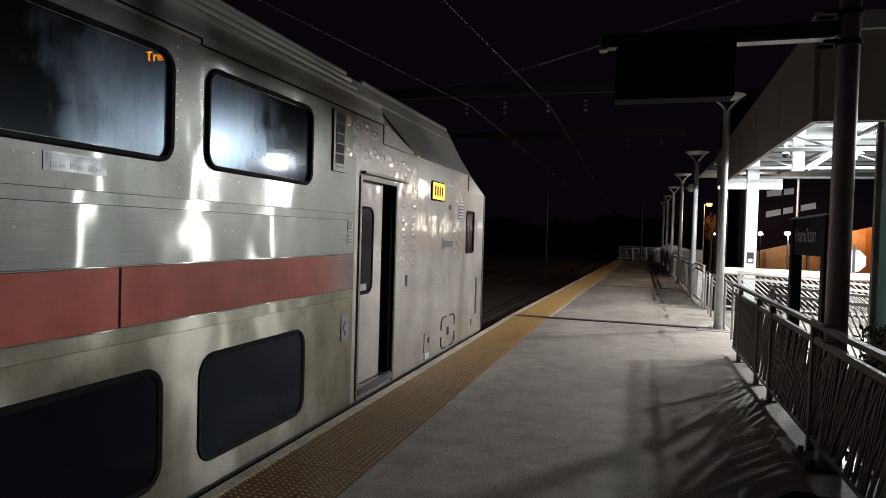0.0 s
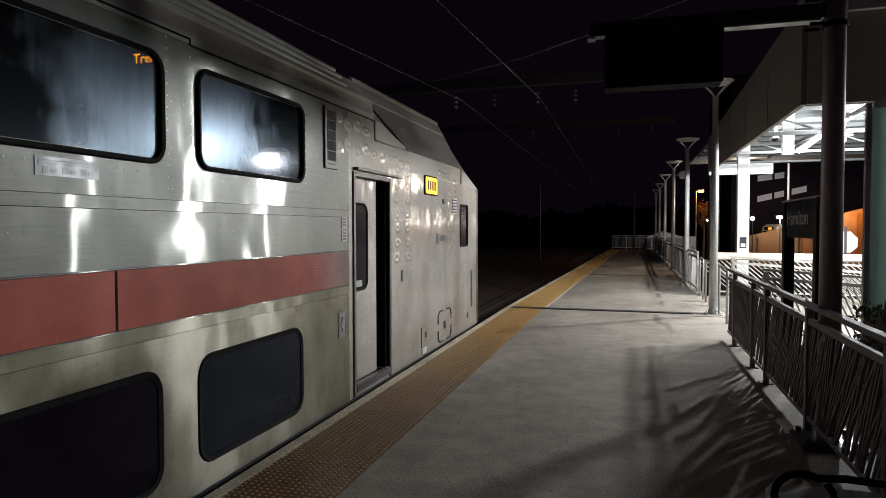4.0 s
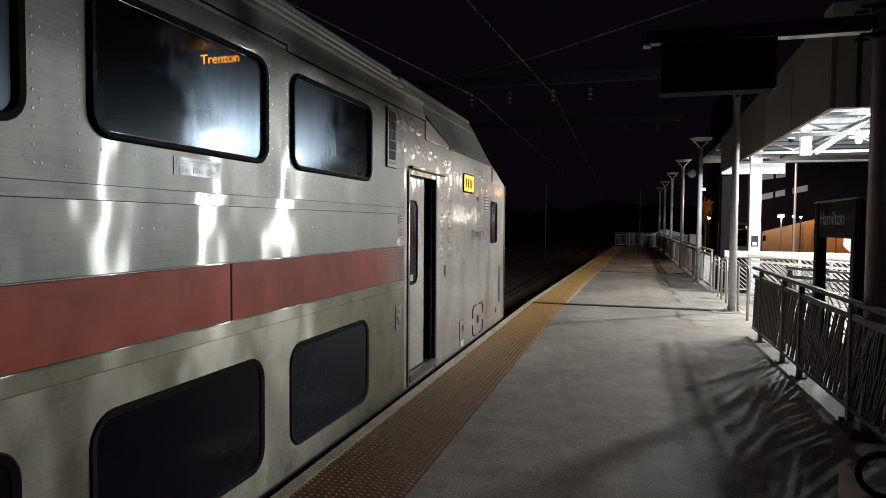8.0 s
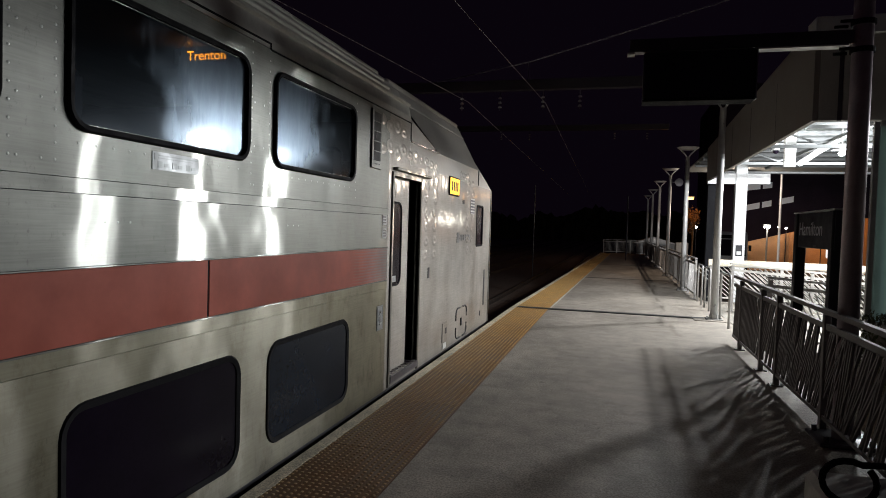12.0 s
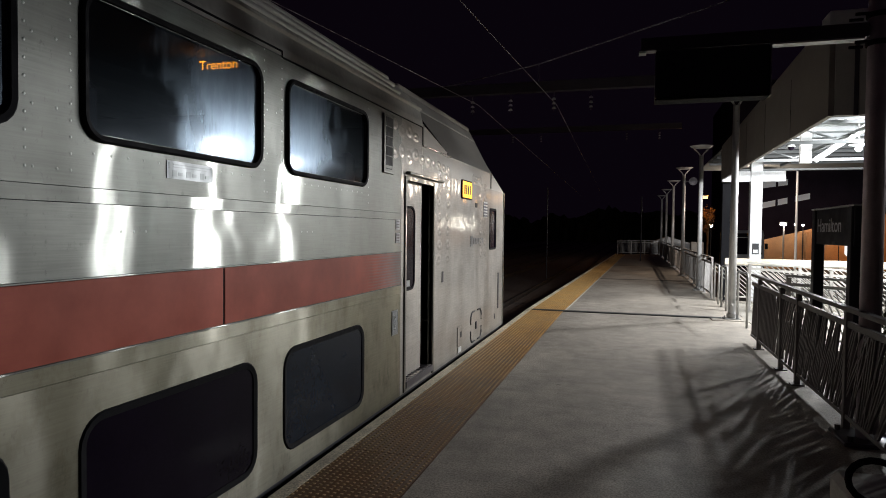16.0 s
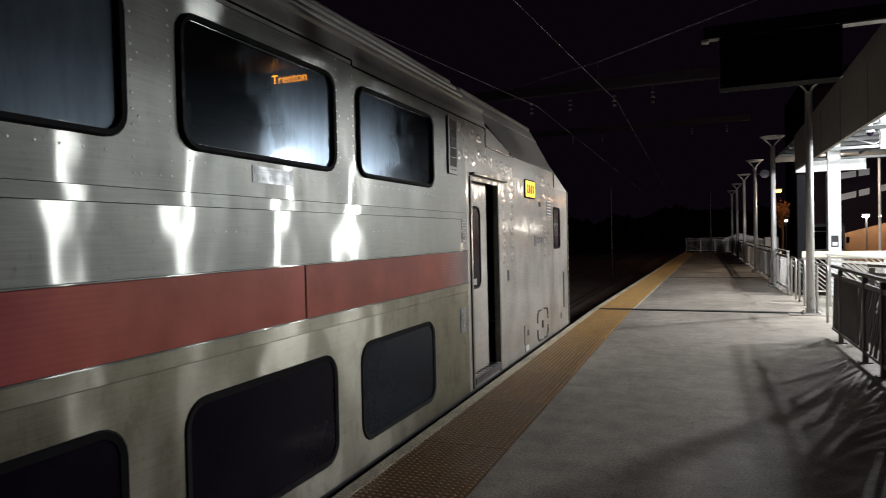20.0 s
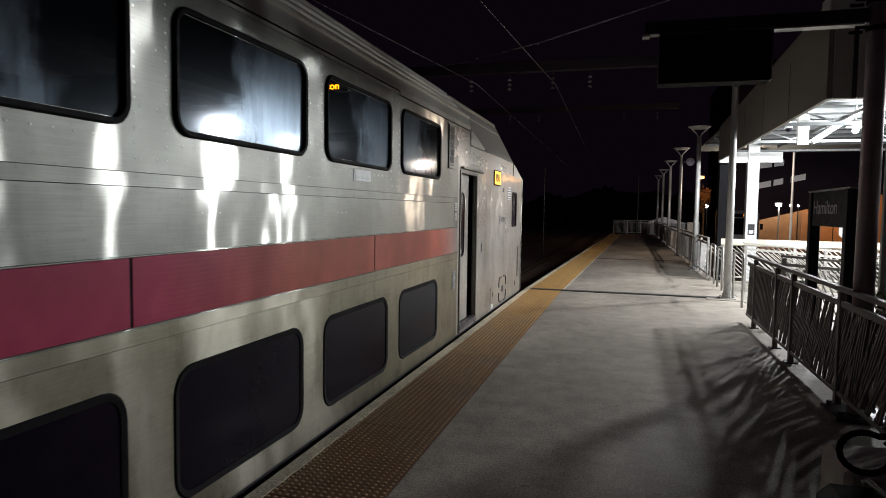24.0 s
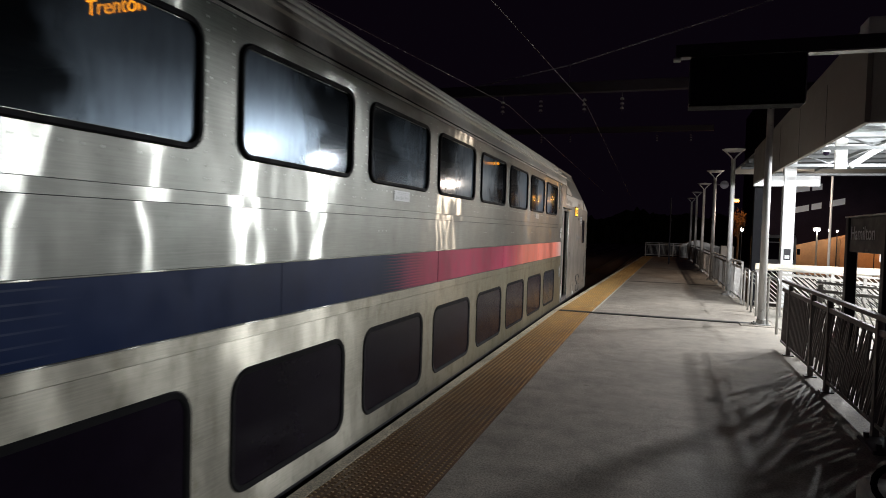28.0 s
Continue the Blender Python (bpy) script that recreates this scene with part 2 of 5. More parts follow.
def concrete_material(name, colour, scale=1.0, space="Object"):
    m, t, b = material(name)
    stain = noise_at(t, 0.55 * scale, 9, (1, 0.6, 1), space=space, rough=0.68)
    # Stain pattern, offset for a darker near floor to stand in for shade.
    stain.node.inputs["Vector"].links[0].from_node.inputs["Location"].default_value = (4.3, 7.9, 0)
    drag = noise_at(t, 3.0 * scale, 5, (0.35, 2.2, 1), space=space)
    grain = noise_at(t, 70.0, 4, space=space, rough=0.75)
    mottle = noise_at(t, 5.0 * scale, 8, (1, 0.8, 1), space=space, rough=0.78)
    spots = noise_at(t, 9.0 * scale, 6, space=space, rough=0.75)
    c = ramp(t, stain, [(0.38, tuple(x * 0.6 for x in colour)), (0.49, tuple(x * 0.94 for x in colour)), (0.60, tuple(x * 1.16 for x in colour))])
    c = mix(t, 0.20, c, ramp(t, drag, [(0.33, tuple(x * 0.5 for x in colour)), (0.62, tuple(x * 1.2 for x in colour))]))
    c = mix(t, 0.28, c, mix(t, 1.0, c, ramp(t, mottle, [(0.40, grey(0.45)), (0.50, grey(1.0)), (0.60, grey(1.35))]), "MULTIPLY"))
    c = mix(t, 0.7, c, mix(t, 1.0, c, ramp(t, grain, [(0.40, grey(0.45)), (0.60, grey(1.45))]), "MULTIPLY"))
    c = mix(t, ramp(t, spots, [(0.33, grey(0.8)), (0.39, grey(0.0))]), c, tuple(x * 0.35 for x in colour))
    t.links.new(c, b.inputs["Base Color"])
    t.links.new(ramp(t, stain, [(0.3, grey(0.6)), (0.7, grey(0.85))]), b.inputs["Roughness"])
    bumped(t, b, mix(t, 0.5, grain, drag), 0.5, 0.004)
    return m


STEEL = steel_material("brushed_steel")
CAB_STEEL = steel_material("dull_cab_steel", (0.455, 0.435, 0.40), 0.58, 0.10, 0.24, 0.12, 0.1, 0.12)
RIBBED_STEEL = plain("weathered_roof_steel", (0.60, 0.59, 0.54), 0.42, 0.35, 0.2, 2.0, 0.1)
ROOF_STEEL = plain("dull_hood_steel", (0.42, 0.405, 0.37), 0.5, 0.25, 0.18, 1.6, 0.12)
RIB = plain("bright_rib_steel", (0.72, 0.72, 0.68), 0.34, 0.3, 0.12, 4, 0.0, 0.06)
RIVET = plain("rivet_steel", (0.42, 0.43, 0.41), 0.5, 1.0, 0.05, 5, 0.0, 0.05)
LOW_STEEL = steel_material("soiled_lower_steel", (0.40, 0.385, 0.325), 0.52, 0.27, 0.27, 0.42, 0.75, 0.0, 2.0)
STRIPE = stripe_material()
PANES = {"L": pane_material("clouded_pane_a", -1.0), "R": pane_material("clouded_pane_b", 1.0), "l": pane_material("hazy_pane_a", -1.0, fog=0.5),
         "r": pane_material("hazy_pane_b", 1.0, fog=0.55), "x": pane_material("dark_pane", 1.0, fog=0.22)}
INNER_FACE, tree, old = material("inner_glass_face")
tree.nodes.remove(old)
tree.links.new(node(tree, "ShaderNodeBsdfTransparent", Color=(0.95, 0.97, 1, 1)).outputs[0], tree.nodes["Material Output"].inputs[0])
LOWER_PANE = plain("dark_lower_glass", (0.010, 0.006, 0.014), 0.2, 0, 0.3, 3, 0.0, 0.06, spec=0.09)
# First lower pane tinted bluer: a reflection at its angle put into the glass.
BLUE_PANE = plain("blue_black_lower_glass", (0.009, 0.015, 0.026), 0.2, 0, 0.4, 3, 0.0, 0.06, spec=0.12)
RUBBER = plain("black_rubber", (0.010, 0.010, 0.012), 0.75, 0, 0.3, 20, 0.2, spec=0.15)
DARK = plain("dark_interior", (0.02, 0.02, 0.024), 0.7)
SEAT = plain("seat_vinyl", (0.05, 0.05, 0.09), 0.5)
CEILING_IN = plain("coach_lining", (0.30, 0.30, 0.30), 0.5)
SLAB = concrete_material("platform_concrete", (0.400, 0.358, 0.303))
RAMP = concrete_material("ramp_concrete", (0.30, 0.28, 0.24))
EDGE = concrete_material("edge_concrete", (0.78, 0.69, 0.53), 2.0)
# Twelve tones, darker near the camera: light angle and dome shade put into colour.
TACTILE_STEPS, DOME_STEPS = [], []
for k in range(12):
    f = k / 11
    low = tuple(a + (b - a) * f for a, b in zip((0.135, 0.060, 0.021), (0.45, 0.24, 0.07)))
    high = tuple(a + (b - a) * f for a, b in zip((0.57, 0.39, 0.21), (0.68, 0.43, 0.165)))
    TACTILE_STEPS.append(plain("shade_stepped_tactile_yellow", low, 0.6, 0, 0.45, 2.0, 0.3, space="Generated"))
    DOME_STEPS.append(plain("worn_shade_stepped_dome", high, 0.55, 0, 0.35, 6, 0.2))
LINE = plain("worn_white_line", (0.62, 0.60, 0.52), 0.7, 0, 0.35, 9, 0.2)
BALLAST = plain("dark_ballast", (0.15, 0.12, 0.105), 0.9, 0, 0.6, 9, 0.8)
ASPHALT = plain("asphalt", (0.05, 0.05, 0.05), 0.85, 0, 0.4, 2.0, 0.5)
RAIL = plain("rail_steel", (0.08, 0.07, 0.065), 0.6, 0.5)
GALV = plain("galvanised_steel", (0.46, 0.46, 0.45), 0.45, 0.75, 0.2, 9)
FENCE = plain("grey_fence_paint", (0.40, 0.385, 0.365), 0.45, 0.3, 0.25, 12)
# FENCE paint darkened for the near run, whose backlit shade is in the colour.
NEAR_FENCE = plain("shaded_fence_paint", (0.15, 0.135, 0.13), 0.6, 0.1, 0.3, 12)
POST = plain("lamp_post_paint", (0.56, 0.56, 0.55), 0.4, 0.25, 0.15, 5)
DARK_POST = plain("dark_post_paint", (0.10, 0.09, 0.10), 0.4, 0.4, 0.2, 5)
POLE = plain("brown_grey_pole_paint", (0.46, 0.39, 0.42), 0.42, 0.3, 0.25, 7)
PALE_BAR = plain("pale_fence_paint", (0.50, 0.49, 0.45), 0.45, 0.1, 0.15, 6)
WHITE = plain("white_steel_paint", (0.74, 0.76, 0.76), 0.45, 0, 0.1, 4, 0.1)
# Fascia sheet lightened for the end face, whose brighter light is in the colour.
END_FASCIA = plain("lit_end_fascia_sheet", (0.46, 0.44, 0.40), 0.55, 0.2, 0.15, 3, 0.1)
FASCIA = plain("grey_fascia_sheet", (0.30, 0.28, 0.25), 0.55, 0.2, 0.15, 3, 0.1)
WIRE = plain("weathered_wire", (0.40, 0.39, 0.41), 0.45, 0.3, 0.1, 5, 0.0)
GANTRY = plain("gantry_steel", (0.048, 0.042, 0.052), 0.6, 0.2, 0.25, 2)
BOARD = plain("black_sign_board", (0.016, 0.015, 0.022), 0.45, 0, 0.2, 5, 0.05)
BACKING = plain("sign_back_metal", (0.72, 0.72, 0.70), 0.4, 0.5, 0.1, 4)
BRICK = plain("tan_wall", (0.42, 0.22, 0.10), 0.8, 0, 0.3, 1.2, 0.4)
# Near black in place of concrete grey: the unlit deck's darkness is the colour.
GARAGE = plain("unlit_garage_concrete", (0.028, 0.024, 0.042), 0.9, 0, 0.3, 0.6, 0.3, spec=0.05)
AUTUMN_LEAF = plain("brown_leaf", (0.11, 0.055, 0.025), 0.7, 0, 0.5, 8, 0.2)
LEAF = plain("leaf", (0.07, 0.08, 0.03), 0.6, 0, 0.5, 8, 0.2)
CABINET = plain("grey_cabinet_paint", (0.30, 0.28, 0.25), 0.5, 0.1, 0.2, 3)
BUS_PAINT = plain("pale_bus_paint", (0.62, 0.63, 0.64), 0.4, 0.0, 0.15, 2, 0.05)
BARK = plain("bark", (0.10, 0.075, 0.05), 0.85, 0, 0.4, 12, 0.6)
AMBER = glowing("amber_led", (1.0, 0.31, 0.005), 9.0)
AMBER_PANEL = glowing("lit_number_panel", (1.0, 0.52, 0.04), 1.6)
BUS_SIGN = glowing("bus_sign_led", (1.0, 0.34, 0.03), 1.6)
HEADLIGHT = glowing("headlight_lens", (1.0, 0.95, 0.85), 1.2)
BULB = glowing("lamp_bulb", (0.95, 1.0, 1.0), 60.0)
SODIUM_BULB = glowing("sodium_bulb", (1.0, 0.40, 0.08), 7.0)
STREET_BULB = glowing("street_bulb", (1.0, 0.97, 0.9), 40.0)
LOUVRE = plain("grey_louvre_slats", (0.03, 0.03, 0.03), 0.7, 0.0, 0.2, 9)
FAINT = plain("faint_lettering", (0.20, 0.20, 0.20), 0.5, 0.4, 0.2)
LETTER = plain("grey_letters", (0.70, 0.71, 0.74), 0.5, 0, 0.1)
LABEL_FILM = plain("clear_label_film", (0.25, 0.26, 0.26), 0.47, 0.9, 0.1, 9, 0.0)
BAG = plain("pale_grey_cloth", (0.74, 0.74, 0.68), 0.85, 0, 0.25, 6, 0.3)
LABEL_INK = plain("grey_label_print", (0.19, 0.20, 0.20), 0.45, 0.8, 0.1, 9, 0.0)
# White steel close to the lamps, darkened to offset their light in the colour.
STEELWORK = plain("dimmed_white_steelwork", (0.10, 0.108, 0.108), 0.5, 0, 0.12, 4, 0.1)
PAPER = plain("printed_paper", (0.68, 0.69, 0.68), 0.5, 0, 0.15, 20)
INK = plain("ink", (0.02, 0.02, 0.025), 0.6)
def frosted(name, colour):
    m, t, b = material(name)
    t.nodes.remove(b)
    smear = noise_at(t, 1.3, 5, (1, 1, 0.25))
    tint = ramp(t, smear, [(0.3, tuple(x * 0.7 for x in colour)), (0.7, colour)])
    behind, front = t.nodes.new("ShaderNodeBsdfTranslucent"), node(t, "ShaderNodeBsdfGlossy", Roughness=0.25)
    t.links.new(tint, behind.inputs["Color"])
    both = t.nodes.new("ShaderNodeMixShader")
    both.inputs[0].default_value = 0.06
    t.links.new(behind.outputs[0], both.inputs[1])
    t.links.new(front.outputs[0], both.inputs[2])
    t.links.new(both.outputs[0], t.nodes["Material Output"].inputs[0])
    return m


FROSTED = frosted("frosted_shelter_glass", (0.45, 0.56, 0.54))
DECK_UNDER = plain("grey_white_deck", (0.16, 0.175, 0.17), 0.6, 0, 0.15, 2, 0.1)


# ---- mesh helpers ----
def box(bm, x0, y0, z0, x1, y1, z1, bevel=0.0):
    made = bmesh.ops.create_cube(bm, size=1.0)["verts"]
    for v in made:
        v.co = Vector((x0 + (v.co.x + 0.5) * (x1 - x0), y0 + (v.co.y + 0.5) * (y1 - y0), z0 + (v.co.z + 0.5) * (z1 - z0)))
    if bevel:
        edges = list({e for v in made for e in v.link_edges})
        bmesh.ops.bevel(bm, geom=edges, offset=bevel, segments=1, affect="EDGES")
    return bm


def tube(bm, a, b, r, sides=10, r2=None, caps=True):
    a, b = Vector(a), Vector(b)
    turn = (b - a).to_track_quat("Z", "Y").to_matrix().to_4x4()
    bmesh.ops.create_cone(bm, cap_ends=caps, segments=sides, radius1=r, radius2=r if r2 is None else r2, depth=(b - a).length,
                          matrix=Matrix.Translation((a + b) / 2) @ turn)
    return bm


def beam(bm, a, b, w, h):
    """A square bar from a to b, w across and h deep."""
    a, b = Vector(a), Vector(b)
    turn = (b - a).to_track_quat("Z", "Y").to_matrix().to_4x4()
    m = Matrix.Translation((a + b) / 2) @ turn @ Matrix.Diagonal((w, h, (b - a).length, 1))
    bmesh.ops.create_cube(bm, size=1.0, matrix=m)
    return bm


def path_tube(bm, points, r, sides=8):
    """A bent tube through points."""
    rings = []
    pts = [Vector(p) for p in points]
    for i, p in enumerate(pts):
        d = (pts[min(i + 1, len(pts) - 1)] - pts[max(i - 1, 0)]).normalized()
        q = d.to_track_quat("Z", "Y").to_matrix()
        rings.append([bm.verts.new(p + q @ Vector((r * math.cos(a), r * math.sin(a), 0))) for a in (2 * math.pi * k / sides for k in range(sides))])
    for one, two in zip(rings, rings[1:]):
        for k in range(sides):
            bm.faces.new((one[k], one[(k + 1) % sides], two[(k + 1) % sides], two[k]))
    bm.faces.new(rings[0][::-1])
    bm.faces.new(rings[-1])
    return bm


def rounded(w, h, r, steps=5):
    """Corner points of a rounded rectangle about 0, 0."""
    out = []
    for cx, cy, a0 in ((w / 2 - r, h / 2 - r, 0), (-w / 2 + r, h / 2 - r, 90), (-w / 2 + r, -h / 2 + r, 180), (w / 2 - r, -h / 2 + r, 270)):
        for k in range(steps + 1):
            a = radians(a0 + 90 * k / steps)
            out.append((cx + r * math.cos(a), cy + r * math.sin(a)))
    return out


def ring_frame(bm, w, h, r, band, x0, x1):
    """A rounded frame in the yz plane about the origin, from x0 out to x1."""
    outer, inner = rounded(w, h, r), rounded(w - 2 * band, h - 2 * band, max(0.02, r - band))
    rings = []
    for pts, x in ((outer, x0), (outer, x1 - band * 0.3), ([(y * (1 - band * 0.5 / w), z * (1 - band * 0.5 / h)) for y, z in outer], x1), (inner, x1 - band * 0.15), (inner, x0)):
        rings.append([bm.verts.new((x, y, z)) for y, z in pts])
    n = len(outer)
    for one, two in zip(rings, rings[1:]):
        for k in range(n):
            bm.faces.new((one[k], one[(k + 1) % n], two[(k + 1) % n], two[k]))
    return bm


def plate(bm, outline, x0, x1):
    """A flat plate in the yz plane with the given outline."""
    a = [bm.verts.new((x0, y, z)) for y, z in outline]
    b = [bm.verts.new((x1, y, z)) for y, z in outline]
    n = len(outline)
    bm.faces.new(b)
    bm.faces.new(a[::-1])
    for k in range(n):
        bm.faces.new((a[k], a[(k + 1) % n], b[(k + 1) % n], b[k]))
    return bm


def mesh_of(name, bm, mat, uv=False, smooth=False):
    bmesh.ops.recalc_face_normals(bm, faces=bm.faces)
    if uv:
        layer = bm.loops.layers.uv.new("grain")
        for f in bm.faces:
            for l in f.loops:
                l[layer].uv = (l.vert.co.y + 0.05 * l.vert.co.x, l.vert.co.z + 0.3 * l.vert.co.x)
    if smooth:
        for f in bm.faces:
            f.smooth = True
    me = bpy.data.meshes.new(name)
    bm.to_mesh(me)
    bm.free()
    me.materials.append(mat)
    return me


def part(name, bm, mat, parent=None, label="", at=None, uv=False, smooth=False):
    me = bm if isinstance(bm, bpy.types.Mesh) else mesh_of(name, bm, mat, uv, smooth)
    ob = new(name, me)
    ob.parent = parent
    if at is not None:
        ob.matrix_basis = at if isinstance(at, Matrix) else Matrix.Translation(at)
    if label:
        ob["label"] = label
    return ob


def thing(name, at, label, category, group="", kind=""):
    ob = new(name)
    ob.matrix_basis = at if isinstance(at, Matrix) else Matrix.Translation(at)
    return tagged(ob, label, category, group, kind)


def solid(name, bm, mat, label, category, kind="", group="", at=None, smooth=False):
    ob = part(name, bm, mat, None, "", at, smooth=smooth)
    return tagged(ob, label, category, group, kind)


def B():
    return bmesh.new()


def bulb_mesh(name, r, mat):
    bm = B()
    bmesh.ops.create_uvsphere(bm, u_segments=14, v_segments=8, radius=r)
    return mesh_of(name, bm, mat, smooth=True)


# ---- ground and tracks ----
GROUND = -1.22
bm = B()
bmesh.ops.create_grid(bm, x_segments=40, y_segments=40, size=600, matrix=Matrix.Translation((0, 200, GROUND)))
solid("ground", bm, ASPHALT, "dark asphalt and earth around the station", "ground", "structure")
bm = B()
box(bm, -22, -60, GROUND, -1.95, 300, GROUND + 0.06)
solid("ballast_bed", bm, BALLAST, "dark stone ballast under the tracks", "track bed", "structure")
for k in range(4):
    cx = -3.28 - 4.1 * k
    for s in (-0.7175, 0.7175):
        bm = B()
        box(bm, cx + s - 0.035, -60, GROUND + 0.10, cx + s + 0.035, 280, GROUND + 0.22, 0.01)
        box(bm, cx + s - 0.07, -60, GROUND + 0.06, cx + s + 0.07, 280, GROUND + 0.1)
        solid("rail", bm, RAIL, "steel running rail on the ballast", "rail", "structure", "running rails")

# ---- platform ----
EDGE_X, TACT0, TACT1, BACK_X = -1.69, -1.59, -0.968, 2.2
JOINTS = [-14.7, -5.8, 12.1, 21.1, 30.0, 38.5, 46.2]
SPLAY = 0.0235  # beyond the first wide joint the platform edge draws away from the track


def inset(y):
    return max(0.0, y - JOINTS[2]) * SPLAY


def splayed(bm, limit=9.0):
    """Moves the track-side vertices of a platform piece along the splayed edge."""
    for v in bm.verts:
        if v.co.x < limit:
            v.co.x += inset(v.co.y)
    return bm


platform = thing("platform", (0, 0, 0), "raised concrete station platform with joints between its slabs", "platform", kind="structure")
for y0, y1 in zip(JOINTS, JOINTS[1:]):
    bm = box(B(), EDGE_X + 0.03, y0, GROUND, BACK_X - 0.03, y1, -0.25)
    part("foundation", splayed(bm, 0.0), SLAB, platform, "dark concrete wall below the slabs")
    bm = B()
    g0, g1 = (0.004 if y < 5 else 0.022 for y in (y0, y1))
    box(bm, TACT1, y0 + g0, -0.25, BACK_X, y1 - g1, 0.0, 0.003)
    part("slab", splayed(bm, 0.0), SLAB, platform)
    bm = B()
    box(bm, EDGE_X, y0 + 0.012, -0.25, TACT0, y1 - 0.012, 0.0, 0.008)
    part("edge_strip", splayed(bm), EDGE, platform, "pale worn concrete edge strip")
    bm = B()
    box(bm, TACT0, y0, -0.25, TACT1, y1, -0.03)
    part("tactile_bed", splayed(bm), SLAB, platform)
    if y0 > 12:
        bm = B()
        box(bm, TACT1 + 0.005, y0 + 0.03, 0.0, TACT1 + 0.035, y1 - 0.03, 0.004)
        part("painted_line", splayed(bm), LINE, platform, "worn pale line beside the tactile strip")


def tactile_mesh(w, l, pitch):
    """A tactile plate with rows of blunt domes."""
    bm = B()
    box(bm, 0.002, 0.0015, -0.03, w - 0.002, l - 0.0015, 0.004)
    nx, ny = int(w / pitch), int(l / pitch)
    verts, faces = [], []
    for i in range(nx):
        for j in range(ny):
            cx, cy = (i + 0.5) * w / nx, (j + 0.5) * l / ny
            low = [bm.verts.new((cx + 0.0125 * math.cos(a), cy + 0.0125 * math.sin(a), 0.0042)) for a in (k * math.pi / 3 for k in range(6))]
            top = [bm.verts.new((cx + 0.008 * math.cos(a), cy + 0.008 * math.sin(a), 0.0080)) for a in (k * math.pi / 3 for k in range(6))]
            bm.faces.new(top).material_index = 1
            for k in range(6):
                bm.faces.new((low[k], low[(k + 1) % 6], top[(k + 1) % 6], top[k])).material_index = 1
    me = bpy.data.meshes.new("tactile_plate")
    bm.to_mesh(me)
    bm.free()
    me.materials.append(TACTILE_STEPS[0])
    me.materials.append(DOME_STEPS[0])
    return me


# dark cover over the wide joint
for y0 in (12.1, 21.1, 30.0):
    bm = box(B(), TACT0 + 0.03, y0 - 0.085, 0.0005, BACK_X - 0.2, y0 + 0.085, 0.013 if y0 < 13 else 0.003)
    part("joint_cover", splayed(bm, 0.0), ASPHALT, platform, "dark strip over the slab joint")

TILE_L = 1.20
chip = random.Random(8)
for y0, y1 in zip(JOINTS[1:], JOINTS[2:]):
    bm = B()
    n = int((y1 - y0) / 0.045)
    rows = []
    for k in range(n + 1):
        y = y0 + (y1 - y0) * k / n
        rows.append([bm.verts.new((x, y, z)) for x, z in ((TACT0 - 0.025, 0.0005), (TACT0 - 0.02, 0.0065), (TACT0 + chip.uniform(0.002, 0.012) + (0.012 if chip.random() < 0.08 else 0), 0.0065), (TACT0 + 0.02, -0.01))])
    for one, two in zip(rows, rows[1:]):
        for j in range(3):
            bm.faces.new((one[j], two[j], two[j + 1], one[j + 1]))
    part("mortar_edge", splayed(bm), EDGE, platform, "ragged mortar along the tactile strip")
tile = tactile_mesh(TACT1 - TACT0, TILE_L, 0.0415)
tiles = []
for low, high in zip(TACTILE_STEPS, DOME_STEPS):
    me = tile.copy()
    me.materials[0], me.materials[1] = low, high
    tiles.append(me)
# Tone step rises with distance, painting in the shade seen on near plates.
shade_jitter = random.Random(3)
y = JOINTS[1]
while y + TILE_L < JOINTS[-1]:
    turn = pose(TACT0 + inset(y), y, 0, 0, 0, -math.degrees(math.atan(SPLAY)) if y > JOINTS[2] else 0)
    part("tactile_plate", tiles[max(0, min(11, int((y - 2.0) / 0.85 + shade_jitter.uniform(-0.6, 0.6))))], None, platform, at=turn)
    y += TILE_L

# ---- rail car ----
CAR_X, NOSE_Y, CAR_W, TAIL = -1.755, 10.06, 3.05, -25.9
car = thing("rail_car", (CAR_X, NOSE_Y, 0), "double-deck stainless steel rail car with coloured stripe beside the platform", "train")
R = NOSE_Y  # places below are given along the platform, while the car stands


def Y(y):
    return y - R


WIN_W, WIN_PITCH, WIN0 = 1.235, 1.5, 3.24
UP0, UP1, LO0, LO1 = 1.85, 2.44, 0.13, 0.788
UPPER = [WIN0 - WIN_PITCH * k for k in range(12)]
LOWER = [WIN0 - 0.023 - WIN_PITCH * k for k in range(12)]
LOW_W = 1.225
DOOR0, DOOR1, DOOR_Z0, DOOR_Z1 = 5.39, 6.22, 0.10, 1.98
INSET = 0.032


def side_cells(bm, ys, zs, holes, x=0.0, depth=0.03):
    """Flat sheet in the yz plane cut at ys and zs, leaving out the holes (y0, y1, z0, z1)."""
    ys, zs = sorted(set(ys)), sorted(set(zs))
    grid = {}

    def vert(i, j):
        if (i, j) not in grid:
            grid[i, j] = bm.verts.new((x, Y(ys[i]), zs[j]))
        return grid[i, j]
    for i in range(len(ys) - 1):
        for j in range(len(zs) - 1):
            cy, cz = (ys[i] + ys[i + 1]) / 2, (zs[j] + zs[j + 1]) / 2
            if any(a < cy < b and c < cz < d for a, b, c, d in holes):
                continue
            bm.faces.new((vert(i, j), vert(i + 1, j), vert(i + 1, j + 1), vert(i, j + 1)))
    made = bmesh.ops.extrude_face_region(bm, geom=bm.faces[:])
    for v in made["geom"]:
        if isinstance(v, bmesh.types.BMVert):
            v.co.x -= depth
    return bm


tail_y = R + TAIL
FRONT_OF_COACH = 5.26
